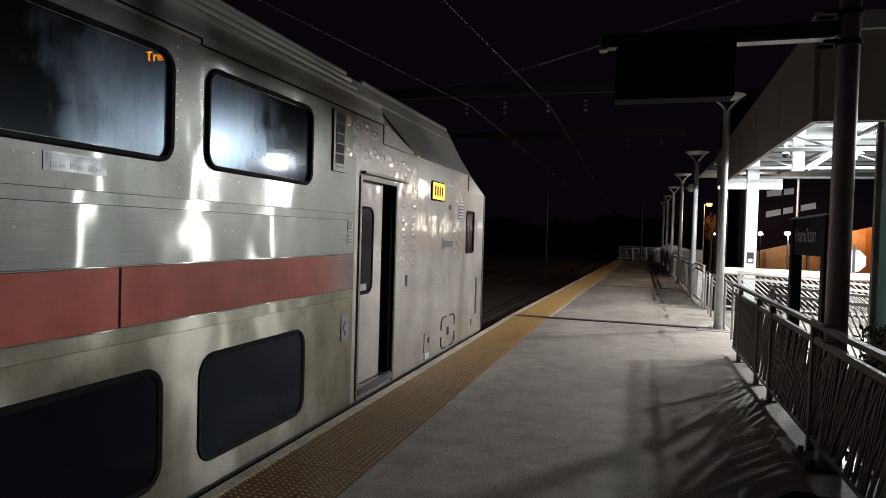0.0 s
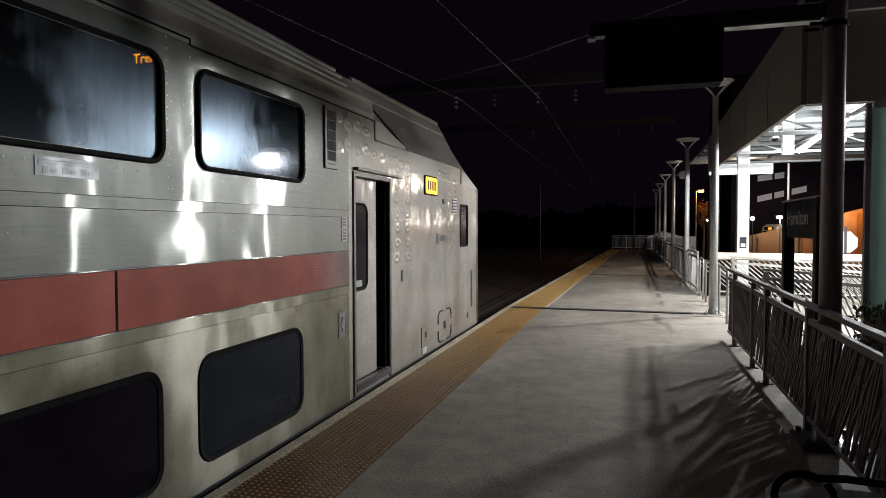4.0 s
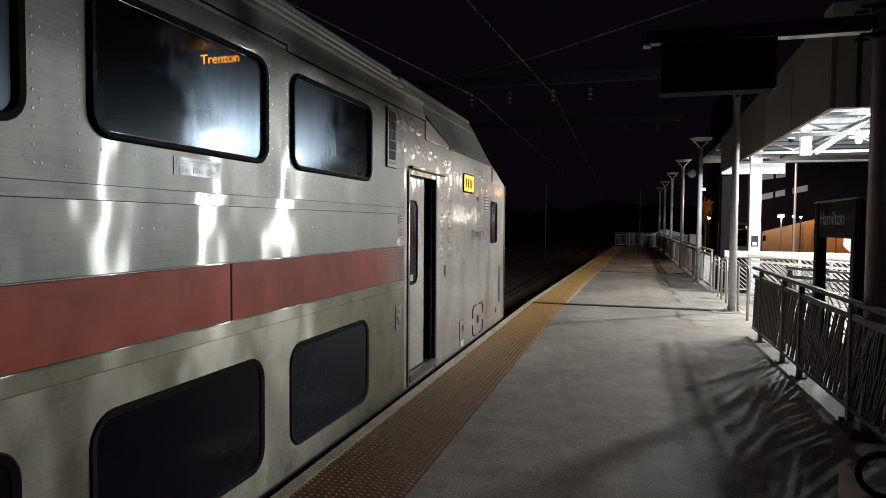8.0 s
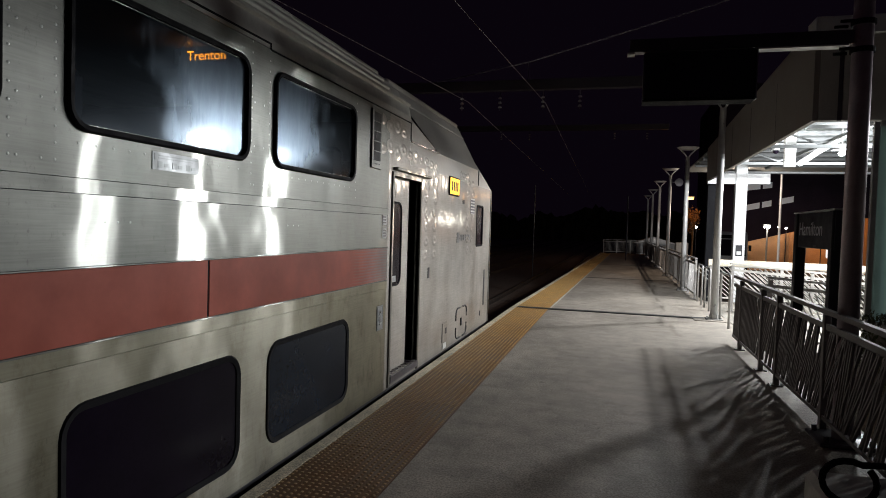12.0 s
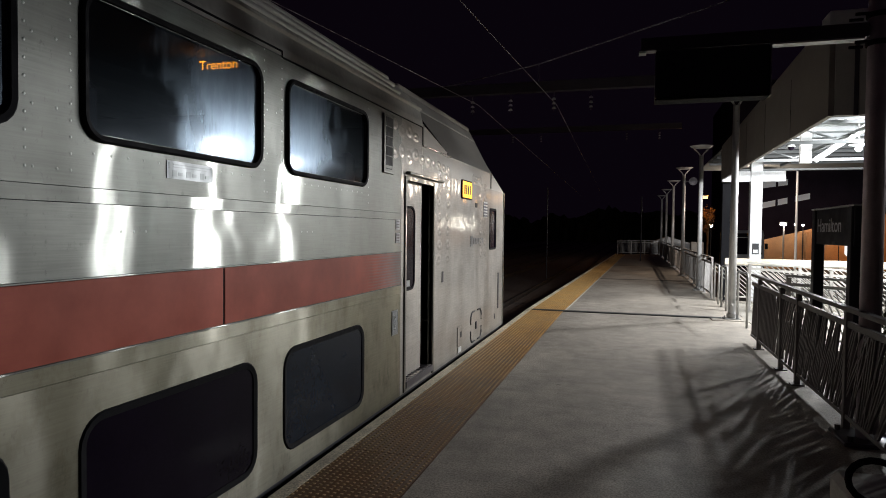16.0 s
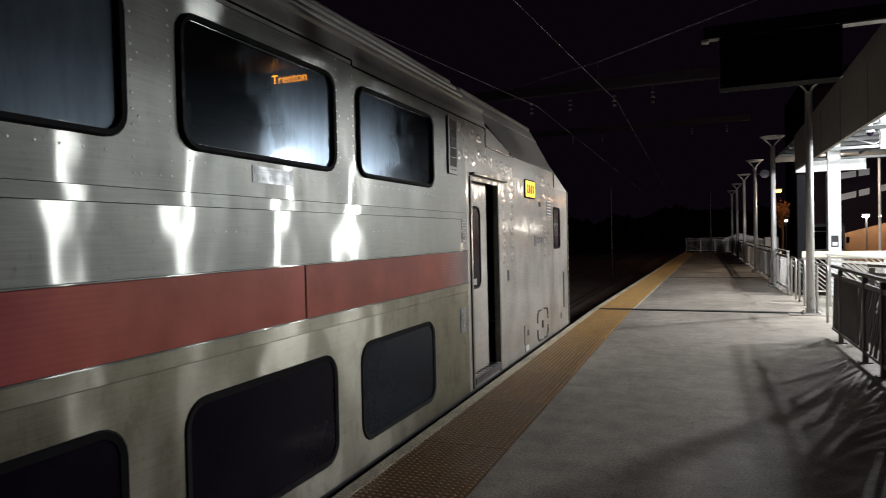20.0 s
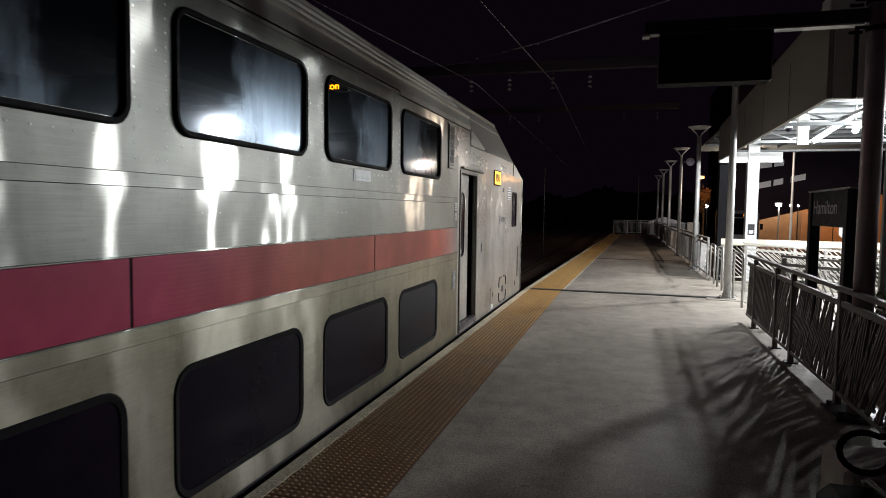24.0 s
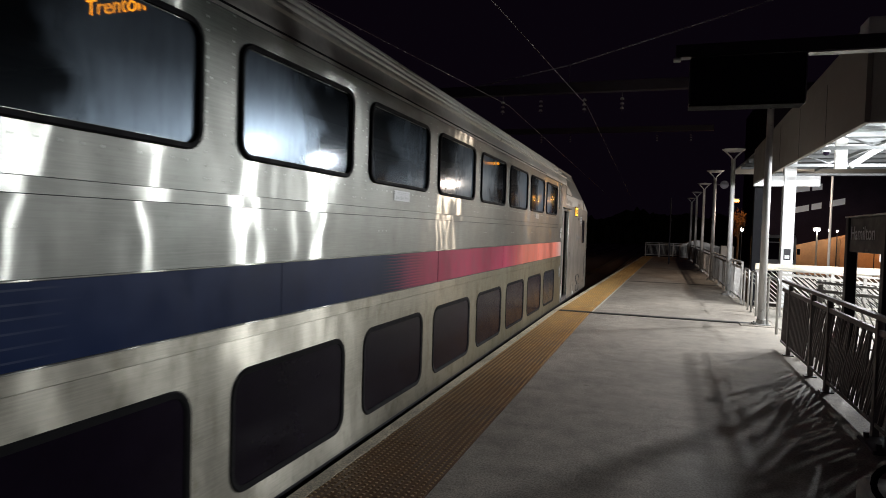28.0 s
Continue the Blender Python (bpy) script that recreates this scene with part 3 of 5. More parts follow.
def band(name, y0, y1, z0, z1, holes, mat, label="", x=0.0):
    bm = B()
    ys, zs = [y0, y1], [z0, z1]
    for a, b, c, d in holes:
        ys += [a, b]
        zs += [c, d]
    bm = side_cells(bm, ys, zs, holes, x)
    return part(name, bm, mat, car, label, uv=True)


up_holes = [(y + INSET, y + WIN_W - INSET, UP0 + INSET, UP1 - INSET) for y in UPPER]
lo_holes = [(y + 0.039, y + LOW_W - 0.039, LO0 + 0.039, LO1 - 0.039) for y in LOWER]
band("lower_side_panel", tail_y, FRONT_OF_COACH, -0.008, 0.94, lo_holes, LOW_STEEL)
band("belt_panel", tail_y, FRONT_OF_COACH, 0.943, 1.012, [], LOW_STEEL, x=0.004)
band("waist_panel", tail_y, FRONT_OF_COACH, 1.322, 1.608, [], STEEL, x=0.0)
band("seam_panel", tail_y, FRONT_OF_COACH, 1.611, 1.668, [], STEEL, x=0.004)
band("upper_side_panel", tail_y, FRONT_OF_COACH, 1.671, 2.545, up_holes, STEEL, x=0.0)
SEAMS = [2.63 - 2.66 * k for k in range(8)]
ends = [FRONT_OF_COACH] + SEAMS + [tail_y]
for a, b in zip(ends[1:], ends):
    bm = B()
    box(bm, -0.03, Y(a) + (0.006 if a > -4 else 0.0015), 1.018, 0.003, Y(b) - (0.006 if b > -4 else 0.0015), 1.315, 0.003 if a > -4 else 0.0012)
    part("stripe_panel", bm, STRIPE, car, "painted band in blue, magenta and orange")
for z in (1.012, 1.315):
    bm = B()
    box(bm, -0.02, Y(tail_y), z, 0.012, Y(FRONT_OF_COACH), z + 0.009, 0.002)
    part("stripe_trim", bm, STEEL, car, "bright steel edging", uv=True)
for a in SEAMS[:3]:
    part("seam_filler", box(B(), -0.028, Y(a) - 0.0055, 1.022, 0.000, Y(a) + 0.0055, 1.312), RUBBER, car)

# roof of the coach: cant rail, gutter, ribbed edge, flat crown
PROFILE = [(0.0, 2.548), (-0.004, 2.60), (-0.03, 2.70), (-0.012, 2.712), (-0.012, 2.728), (-0.05, 2.742), (-0.07, 2.775), (-0.12, 2.80), (-0.15, 2.86), (-0.20, 2.88), (-0.23, 2.935),
           (-0.32, 2.95), (-0.45, 2.985), (-0.60, 3.03), (-1.0, 3.10), (-CAR_W / 2, 3.13)]
full = PROFILE + [(-CAR_W - x, z) for x, z in PROFILE[-2::-1]]


def extrude_profile(bm, pts, y0, y1):
    a = [bm.verts.new((x, Y(y0), z)) for x, z in pts]
    b = [bm.verts.new((x, Y(y1), z)) for x, z in pts]
    for k in range(len(pts) - 1):
        bm.faces.new((a[k], a[k + 1], b[k + 1], b[k]))
    return a, b


bm = B()
a, b = extrude_profile(bm, full, tail_y, 5.86)
bm.faces.new(a)
bm.faces.new(b[::-1])
part("coach_roof", bm, RIBBED_STEEL, car, "ribbed stainless roof edge", uv=True)
for x, z, end in ((-0.075, 2.785, 5.37), (-0.15, 2.872, 5.42), (-0.228, 2.948, 5.46)):
    bm = tube(B(), (x, Y(tail_y), z), (x, Y(end), z), 0.021, 10)
    box(bm, x - 0.05, Y(tail_y), z - 0.03, x - 0.012, Y(end) - 0.01, z + 0.004)
    part("roof_rib", bm, RIB, car, "bright ribbed roof moulding")
bm = B()
box(bm, -0.006, Y(tail_y), 2.570, 0.004, Y(3.20), 2.580)
box(bm, -0.006, Y(3.19), 2.534, 0.004, Y(3.20), 2.580)
box(bm, -0.006, Y(3.20), 2.534, 0.004, Y(5.86), 2.543)
box(bm, -0.006, Y(5.85), 2.36, 0.004, Y(5.86), 2.543)
part("panel_groove", bm, RUBBER, car)

# coach front quarter, door and cab
band("vestibule_panel", FRONT_OF_COACH + 0.003, 5.86, -0.008, 2.545, [(DOOR0, 5.86, DOOR_Z0, DOOR_Z1)], CAB_STEEL)


def cab_shell():
    bm = B()
    holes = [(DOOR0, DOOR1, DOOR_Z0, DOOR_Z1), (9.02, 9.44, 1.26, 1.83)]
    side_cells(bm, [5.863, DOOR1, 9.02, 9.44, 10.06], [-0.008, DOOR_Z0, 1.26, 1.83, DOOR_Z1, 2.13], holes)
    return part("cab_side", bm, CAB_STEEL, car, "dull dented steel cab side", uv=True)


cab_shell()
bm = B()
SECTIONS = [(5.863, 2.36, 0.33, 2.98), (9.06, 2.36, 0.33, 2.98), (9.36, 2.31, 0.34, 2.83), (10.06, 2.13, 0.30, 2.42)]
loops = []
for y, zs, xin, zt in SECTIONS:
    pts = [(0, 2.13), (0, zs), (-xin, zt), (-CAR_W + xin, zt), (-CAR_W, zs), (-CAR_W, -0.008)]
    loops.append([bm.verts.new((x, Y(y), z)) for x, z in pts])
for one, two in zip(loops, loops[1:]):
    for k in range(5):
        bm.faces.new((one[k], one[k + 1], two[k + 1], two[k]))
part("cab_hood", bm, ROOF_STEEL, car, "sloped steel hood over the cab", uv=True)
bm = B()
outline = [(0, -0.008), (0, 2.13), (-0.30, 2.42), (-CAR_W + 0.30, 2.42), (-CAR_W, 2.13), (-CAR_W, -0.008)]
low = [bm.verts.new((x, Y(10.06), z)) for x, z in outline]
top = [bm.verts.new((-CAR_W / 2 + (x + CAR_W / 2) * 0.94, Y(10.18), z * 0.985)) for x, z in outline]
bm.faces.new(top)
for k in range(6):
    bm.faces.new((low[k], low[(k + 1) % 6], top[(k + 1) % 6], top[k]))
part("front_end", bm, CAB_STEEL, car, uv=True)
bm = B()
box(bm, -0.02, Y(10.035), -0.008, 0.012, Y(10.075), 2.13, 0.004)
part("corner_post", bm, STEEL, car, "bright vertical edge of the cab", uv=True)
bm = B()
box(bm, -CAR_W, Y(tail_y), -0.3, -CAR_W + 0.03, Y(10.06), 2.56)
box(bm, -CAR_W, Y(tail_y), -0.3, 0, Y(tail_y) + 0.03, 2.56)
box(bm, -CAR_W + 0.04, Y(tail_y) + 0.04, -0.06, -0.035, Y(10.05), -0.01)
part("far_side", bm, DARK, car)
bm = B()
box(bm, -CAR_W + 0.2, Y(tail_y) + 2, -1.0, -0.2, Y(9.0), -0.062)
part("underframe", bm, DARK, car)
for yb in (7.0, -12.5):
    for dy in (-1.2, 1.2):
        for s in (-0.7175, 0.7175):
            bm = B()
            tube(bm, (-CAR_W / 2 + s - 0.06, Y(yb + dy), GROUND + 0.22 + 0.42), (-CAR_W / 2 + s + 0.06, Y(yb + dy), GROUND + 0.22 + 0.42), 0.42, 24)
            part("wheel", bm, RAIL, car)

part("bulkhead", box(B(), -CAR_W + 0.01, Y(5.84), 2.10, -0.004, Y(5.859), 2.56), CAB_STEEL, car, uv=True)
# ledge of the hood and the raised panel edges of the cab
bm = B()
verts = [(0.003, 5.87, 2.362), (0.003, 5.87, 2.55), (0.003, 5.95, 2.55), (0.003, 6.72, 2.39), (0.003, 6.72, 2.362)]
plate(bm, [(Y(y), z) for _, y, z in verts], -0.01, 0.006)
part("gusset", bm, ROOF_STEEL, car, uv=True)
part("hood_edge", box(B(), -0.01, Y(5.87), 2.352, 0.014, Y(6.9), 2.366, 0.003), STEEL, car, uv=True)
part("hood_edge", box(B(), -0.01, Y(9.05), 2.14, 0.012, Y(9.07), 2.36), STEEL, car, uv=True)
bm = B()
box(bm, -0.9, Y(6.05), 2.96, -0.33, Y(9.02), 3.045, 0.02)
part("roof_fairing", bm, ROOF_STEEL, car, uv=True)

part("hood_seam", beam(B(), (0.006, Y(6.74), 2.372), (-0.335, Y(5.92), 2.992), 0.022, 0.012), RUBBER, car, "dark seam where the hood meets the coach roof")
part("hood_moulding", beam(B(), (-0.255, Y(6.06), 2.835), (-0.255, Y(9.05), 2.835), 0.02, 0.012), ROOF_STEEL, car)
# door: recessed leaf half slid back, dark opening
door = part("door", box(B(), -0.10, Y(DOOR0) - 0.02, DOOR_Z0, -0.06, Y(6.03), DOOR_Z1 + 0.02, 0.004), CAB_STEEL, car, "steel sliding door, partly open", uv=True)
bm = ring_frame(B(), 0.36, 0.82, 0.10, 0.02, -0.062, -0.045)
part("door_gasket", bm, RUBBER, door, at=(0, Y(5.62), 1.34))
bm = plate(B(), rounded(0.35, 0.81, 0.09), -0.062, -0.054)
part("door_pane", bm, LOWER_PANE, door, at=(0, Y(5.62), 1.34))
bm = box(B(), -0.056, Y(5.53), 0.97, -0.050, Y(5.66), 1.03)
part("door_sticker", bm, PAPER, door, "small pale sticker")
bm = B()
box(bm, -0.05, Y(DOOR0) - 0.045, -0.0, 0.014, Y(DOOR0), 2.02, 0.004)
box(bm, -0.05, Y(DOOR1), -0.0, 0.014, Y(DOOR1) + 0.045, 2.02, 0.004)
box(bm, -0.05, Y(DOOR0), DOOR_Z1, 0.012, Y(DOOR1), 2.02, 0.003)
part("door_frame", bm, STEEL, car, "bright steel door frame", uv=True)
bm = B()
box(bm, -0.25, Y(DOOR0), 0.03, 0.02, Y(DOOR1), 0.095, 0.004)
for k in range(9):
    box(bm, -0.12, Y(DOOR0) + 0.03 + k * 0.085, 0.095, 0.0, Y(DOOR0) + 0.07 + k * 0.085, 0.102)
part("door_sill", bm, DARK_POST, car, "ribbed dark metal door sill")
bm = B()
box(bm, -0.01, Y(5.38), 2.035, 0.045, Y(6.50), 2.06, 0.004)
part("drip_rail", bm, STEEL, car, uv=True)
bm = B()
box(bm, -0.9, Y(DOOR0) - 0.05, 0.0, -0.2, Y(DOOR0) - 0.02, 2.1)
box(bm, -0.9, Y(DOOR1) + 0.02, 0.0, -0.12, Y(DOOR1) + 0.05, 2.1)
box(bm, -0.93, Y(DOOR0), 0.0, -0.9, Y(DOOR1), 2.1)
box(bm, -0.9, Y(DOOR0), 0.0, -0.26, Y(DOOR1), 0.09)
part("vestibule", bm, DARK, car, "dark vestibule behind the door")

# windows of the coach
gasket = mesh_of("gasket", ring_frame(B(), WIN_W, UP1 - UP0, 0.10, 0.028, -0.02, 0.020), RUBBER)
pane_bm = plate(B(), rounded(WIN_W - 0.05, UP1 - UP0 - 0.05, 0.08), -0.012, -0.006)
pane_a = mesh_of("pane", pane_bm, PANES["L"])
pane_a.materials.append(INNER_FACE)
for poly in pane_a.polygons:
    poly.material_index = 0 if poly.normal.x > 0.5 else 1
pane_meshes = {}
for key, mat in PANES.items():
    pane_meshes[key] = pane_a.copy()
    pane_meshes[key].materials[0] = mat
FOG = "LRRLRrLRLRLr"
for k, y in enumerate(UPPER):
    w = part("window", gasket, RUBBER, car, "rounded dark coach window in black rubber", (0, Y(y + WIN_W / 2), (UP0 + UP1) / 2))
    part("pane", pane_meshes[FOG[k]], None, w, "dark glass" if FOG[k] == "x" else "clouded dark glass")
low_gasket = mesh_of("gasket", ring_frame(B(), LOW_W, LO1 - LO0, 0.13, 0.04, -0.02, 0.008), RUBBER)
low_pane = mesh_of("pane", plate(B(), rounded(LOW_W - 0.06, LO1 - LO0 - 0.06, 0.10), -0.012, -0.003), LOWER_PANE)
blue_pane = low_pane.copy()
blue_pane.materials[0] = BLUE_PANE
for y in LOWER:
    w = part("lower_window", low_gasket, RUBBER, car, "dark lower-deck window", (0, Y(y + LOW_W / 2), (LO0 + LO1) / 2))
    part("pane", blue_pane if y == LOWER[0] else low_pane, None, w)

# small fittings of the car
def rivet_rows(bm, points):
    for y, z in points:
        c = bm.verts.new((0.0035, Y(y), z))
        ringv = [bm.verts.new((0.0005, Y(y) + 0.0065 * math.cos(a), z + 0.0065 * math.sin(a))) for a in (k * math.pi / 3 for k in range(6))]
        for k in range(6):
            bm.faces.new((c, ringv[k], ringv[(k + 1) % 6]))


bm = B()
pts = []
for y in UPPER:
    for e in (y - 0.045, y + WIN_W + 0.03):
        pts += [(e, 1.73 + 0.062 * k) for k in range(14)]
    pts += [(y + 0.06 + 0.09 * k, UP0 - 0.045) for k in range(13)]
    pts += [(y - 0.155 + dy, z) for dy in (-0.05, 0.05) for z in (1.73, 1.95, 2.2)]
    pts += [(y + 0.12 + 0.045 * k, 1.64) for k in range(5)]
    pts += [(y + 0.2 + 0.07 * k, 1.50) for k in range(3)]
    pts += [(y - 0.1 + 0.1 * k, 0.975) for k in range(4)]
rivet_rows(bm, [p for p in pts if tail_y < p[0] < 5.2])
ob = part("rivets", bm, RIVET, car, "rows of small steel rivets", smooth=True)
ob["kind"] = "stuff"

bm = B()
welds = random.Random(21)
spots = [(y0 + welds.uniform(-0.03, 0.03), 1.2 + 0.155 * k) for y0 in (6.46, 6.8, 8.45, 8.72) for k in range(7)]
spots += [(5.08 + 0.19 * k, z0 + welds.uniform(-0.03, 0.03)) for z0 in (2.22, 2.43) for k in range(4 if z0 > 2.3 else 10)]
spots += [(8.0 + 0.13 * k, 2.2) for k in range(4)]
for y, z in spots:
    a, b, h = welds.uniform(0.075, 0.115), welds.uniform(0.045, 0.07), welds.uniform(0.003, 0.0055)
    rings = []
    for k in range(1, 6):
        f = k / 5
        rings.append([bm.verts.new((0.0008 + h * math.sin(math.pi * f) ** 2, Y(y) + a * f * math.cos(q), z + b * f * math.sin(q))) for q in (2 * math.pi * j / 14 for j in range(14))])
    mid = bm.verts.new((0.0008, Y(y), z))
    for j in range(14):
        bm.faces.new((mid, rings[0][j], rings[0][(j + 1) % 14]))
        for one, two in zip(rings, rings[1:]):
            bm.faces.new((one[j], two[j], two[(j + 1) % 14], one[(j + 1) % 14]))
ob = part("weld_seam", bm, CAB_STEEL, car, "shallow dimples round spot welds in the sheet", uv=True, smooth=True)
ob["kind"] = "stuff"

vent = part("side_vent", box(B(), -0.01, Y(4.80), 2.0, 0.016, Y(5.03), 2.50, 0.004), STEEL, car, "louvred steel vent", uv=True)
for k in range(5):
    part("louvre", box(B(), 0.012, Y(4.838), 2.068 + 0.083 * k, 0.019, Y(4.992), 2.144 + 0.083 * k, 0.002), LOUVRE, vent)
for k in range(5):
    part("drain_slot", box(B(), 0.015, Y(4.845 + 0.03 * k), 2.035, 0.018, Y(4.862 + 0.03 * k), 2.045), INK, vent)
number = part("number_panel", plate(B(), rounded(0.50, 0.235, 0.03), -0.005, 0.016), RUBBER, car, "lit amber number panel", (0, Y(7.62), 2.03))
part("lit_face", plate(B(), rounded(0.46, 0.20, 0.02), 0.01, 0.019), AMBER_PANEL, number, "glowing amber face")


def text(name, body, size, mat, parent, m, label=""):
    cu = bpy.data.curves.new(name, "FONT")
    cu.body, cu.size, cu.align_x, cu.align_y, cu.extrude = body, size, "CENTER", "CENTER", 0.001
    tmp = bpy.data.objects.new("tmp", cu)
    scene.collection.objects.link(tmp)
    me = bpy.data.meshes.new_from_object(tmp.evaluated_get(bpy.context.evaluated_depsgraph_get()))
    bpy.data.objects.remove(tmp)
    me.materials.clear()
    me.materials.append(mat)
    return part(name, me, mat, parent, label, m)


for k in range(4):
    part("digit_bar", box(B(), 0.019, -0.165 + 0.09 * k, -0.058, 0.021, -0.11 + 0.09 * k, 0.058, 0.0005), INK, number)
flag = part("flag_decal", box(B(), -0.002, Y(8.60), 1.71, 0.004, Y(8.84), 1.93), PAPER, car, "striped pale decal")
for k in range(5):
    part("stripe", box(B(), 0.004, Y(8.60), 1.72 + 0.042 * k, 0.006, Y(8.84), 1.738 + 0.042 * k), SEAT, flag)
logo = part("logo_shapes", box(B(), 0.0005, Y(7.86), 1.31, 0.003, Y(7.99), 1.45), FAINT, car, "faint grey plain bars of a wordmark")
for k in range(6):
    part("bar", box(B(), 0.0005, Y(8.03 + 0.1 * k), 1.34, 0.003, Y(8.11 + 0.1 * k), 1.42), FAINT, logo)
cab_window = part("cab_window", ring_frame(B(), 0.46, 0.62, 0.05, 0.03, -0.02, 0.012), RUBBER, car, "narrow dark cab window", (0, Y(9.23), 1.545))
part("pane", plate(B(), rounded(0.44, 0.6, 0.04), -0.014, -0.006), LOWER_PANE, cab_window)
bm = B()
for sy in (-1, 1):
    for sz in (-1, 1):
        corner = [(0.30 - 0.10 + 0.10 * math.cos(radians(q)), 0.20 - 0.09 + 0.09 * math.sin(radians(q))) for q in range(0, 91, 15)]
        pts = [(0.30, 0.045)] + corner + [(0.08, 0.20)]
        path_tube(bm, [(0.003, sy * y, sz * z) for y, z in pts], 0.011, 6)
box(bm, 0.0, -0.035, -0.05, 0.01, 0.035, 0.05)
part("round_hatch", bm, INK, car, "rounded hatch outline with latch", (0, Y(8.22), 0.235))
for name, y0, y1, z0, z1 in (("latch_slot", 6.57, 6.63, 0.94, 1.06), ("latch_slot", 9.65, 9.73, 0.30, 0.86), ("latch_slot", 9.42, 9.47, 0.16, 0.24), ("small_port", 8.12, 8.22, 1.83, 1.89)):
    part(name, box(B(), -0.002, Y(y0), z0, 0.005, Y(y1), z1, 0.002), INK, car)
jack = part("jack_cover", box(B(), -0.002, Y(7.25), 0.10, 0.01, Y(7.47), 0.34, 0.004), CAB_STEEL, car, uv=True)
part("socket", box(B(), 0.008, Y(7.36), 0.2, 0.013, Y(7.43), 0.27), INK, jack)
part("notice", box(B(), 0.008, Y(7.27), 0.02, 0.012, Y(7.42), 0.09), PAPER, jack)
access = part("access_notice", box(B(), -0.002, Y(5.04), 0.58, 0.005, Y(5.19), 0.80, 0.002), LABEL_FILM, car, "grey notice with a pale symbol")
for y0, y1, z0, z1 in ((5.05, 5.18, 0.59, 0.595), (5.05, 5.18, 0.785, 0.79), (5.05, 5.056, 0.595, 0.785), (5.174, 5.18, 0.595, 0.785)):
    part("border", box(B(), 0.005, Y(y0), z0, 0.0062, Y(y1), z1), LABEL_INK, access)
mark = [(0.006, Y(5.10) + 0.02 * math.sin(0.9 * k), 0.63 + 0.012 * k) for k in range(11)]
part("symbol", path_tube(B(), mark, 0.006, 6), PAPER, access, "pale curled symbol")
for z0 in (1.40, 1.52):
    lab = part("door_label", box(B(), -0.002, Y(5.12), z0, 0.004, Y(5.22), z0 + 0.09), PAPER, car, "small grey printed label")
    for k in range(3):
        part("line", box(B(), 0.004, Y(5.135), z0 + 0.015 + 0.025 * k, 0.0055, Y(5.205), z0 + 0.028 + 0.025 * k), DARK_POST, lab)
for y in (2.207, -3.793, -9.793):
    st = part("notice_label", box(B(), -0.002, Y(y), 1.742, 0.003, Y(y + 0.332), 1.824), LABEL_FILM, car, "pale printed label with small pictures")
    part("arrow", box(B(), 0.003, Y(y + 0.012), 1.787, 0.004, Y(y + 0.020), 1.816), LABEL_INK, st)
    part("line", box(B(), 0.003, Y(y + 0.04), 1.806, 0.004, Y(y + 0.315), 1.811), LABEL_INK, st)
    part("line", box(B(), 0.003, Y(y + 0.04), 1.795, 0.004, Y(y + 0.28), 1.798), LABEL_INK, st)
    for k in range(3):
        part("picture", box(B(), 0.003, Y(y + 0.035 + 0.098 * k), 1.753, 0.004, Y(y + 0.065 + 0.098 * k), 1.782), LABEL_INK, st)
        part("picture", box(B(), 0.003, Y(y + 0.075 + 0.098 * k), 1.758, 0.004, Y(y + 0.105 + 0.098 * k), 1.774), LABEL_INK, st)

# inside of the upper deck
bm = B()
box(bm, -CAR_W + 0.05, Y(tail_y) + 0.1, 1.08, -0.05, Y(5.2), 1.12)
box(bm, -CAR_W + 0.06, Y(tail_y) + 0.1, 1.12, -CAR_W + 0.1, Y(5.2), 2.6)
part("upper_floor", bm, DARK, car)
bm = B()
box(bm, -CAR_W + 0.12, Y(tail_y) + 0.1, 3.0, -0.45, Y(5.2), 3.02)
part("upper_ceiling", bm, CEILING_IN, car, "dim pale ceiling of the upper deck")
bm = B()
box(bm, -0.98, -0.24, 1.12, -0.08, 0.24, 1.55, 0.03)
box(bm, -0.98, 0.14, 1.5, -0.08, 0.26, 2.12, 0.04)
seat_mesh = mesh_of("seat", bm, SEAT)
for k in range(22):
    for dx in (0, -CAR_W + 1.1):
        part("seat", seat_mesh, SEAT, car, at=(dx, Y(4.2 - 0.84 * k), 0))
for y in (4.55, -5.15):
    board = part("message_board", box(B(), -1.75, Y(y), 2.86, -1.12, Y(y) + 0.08, 2.99, 0.006), BOARD, car, "amber lettered display inside the upper deck")
    text("lit_letters", "Trenton", 0.115 if y > 0 else 0.15, AMBER, board, Matrix.Translation((-1.42, Y(y) - 0.003, 2.92)) @ pose(0, 0, 0, 90), "amber lit lettering")


# ---- fences ----
BAR_H0, BAR_H1 = 0.13, 0.80
bars = {}
for lean in (0.0, 0.2, -0.2, 0.12, 0.3, 0.42, 0.55, -0.42):
    bars[lean] = mesh_of("bar", beam(B(), (0, lean / 2, BAR_H0), (0, -lean / 2, BAR_H1), 0.017, 0.017), FENCE)
post_bm = box(B(), -0.024, -0.03, 0.0, 0.024, 0.03, 0.92, 0.003)
box(post_bm, -0.06, -0.05, 0.0, 0.06, 0.05, 0.012)
post_mesh = mesh_of("post", post_bm, FENCE)


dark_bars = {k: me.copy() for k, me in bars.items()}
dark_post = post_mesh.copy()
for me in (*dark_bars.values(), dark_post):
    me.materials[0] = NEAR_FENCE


pale_bars = {}
for lean in (0.75, -0.42):
    pale_bars[lean] = mesh_of("bar", beam(B(), (0, lean / 2, BAR_H0), (0, -lean / 2, BAR_H1), 0.015, 0.015), PALE_BAR)


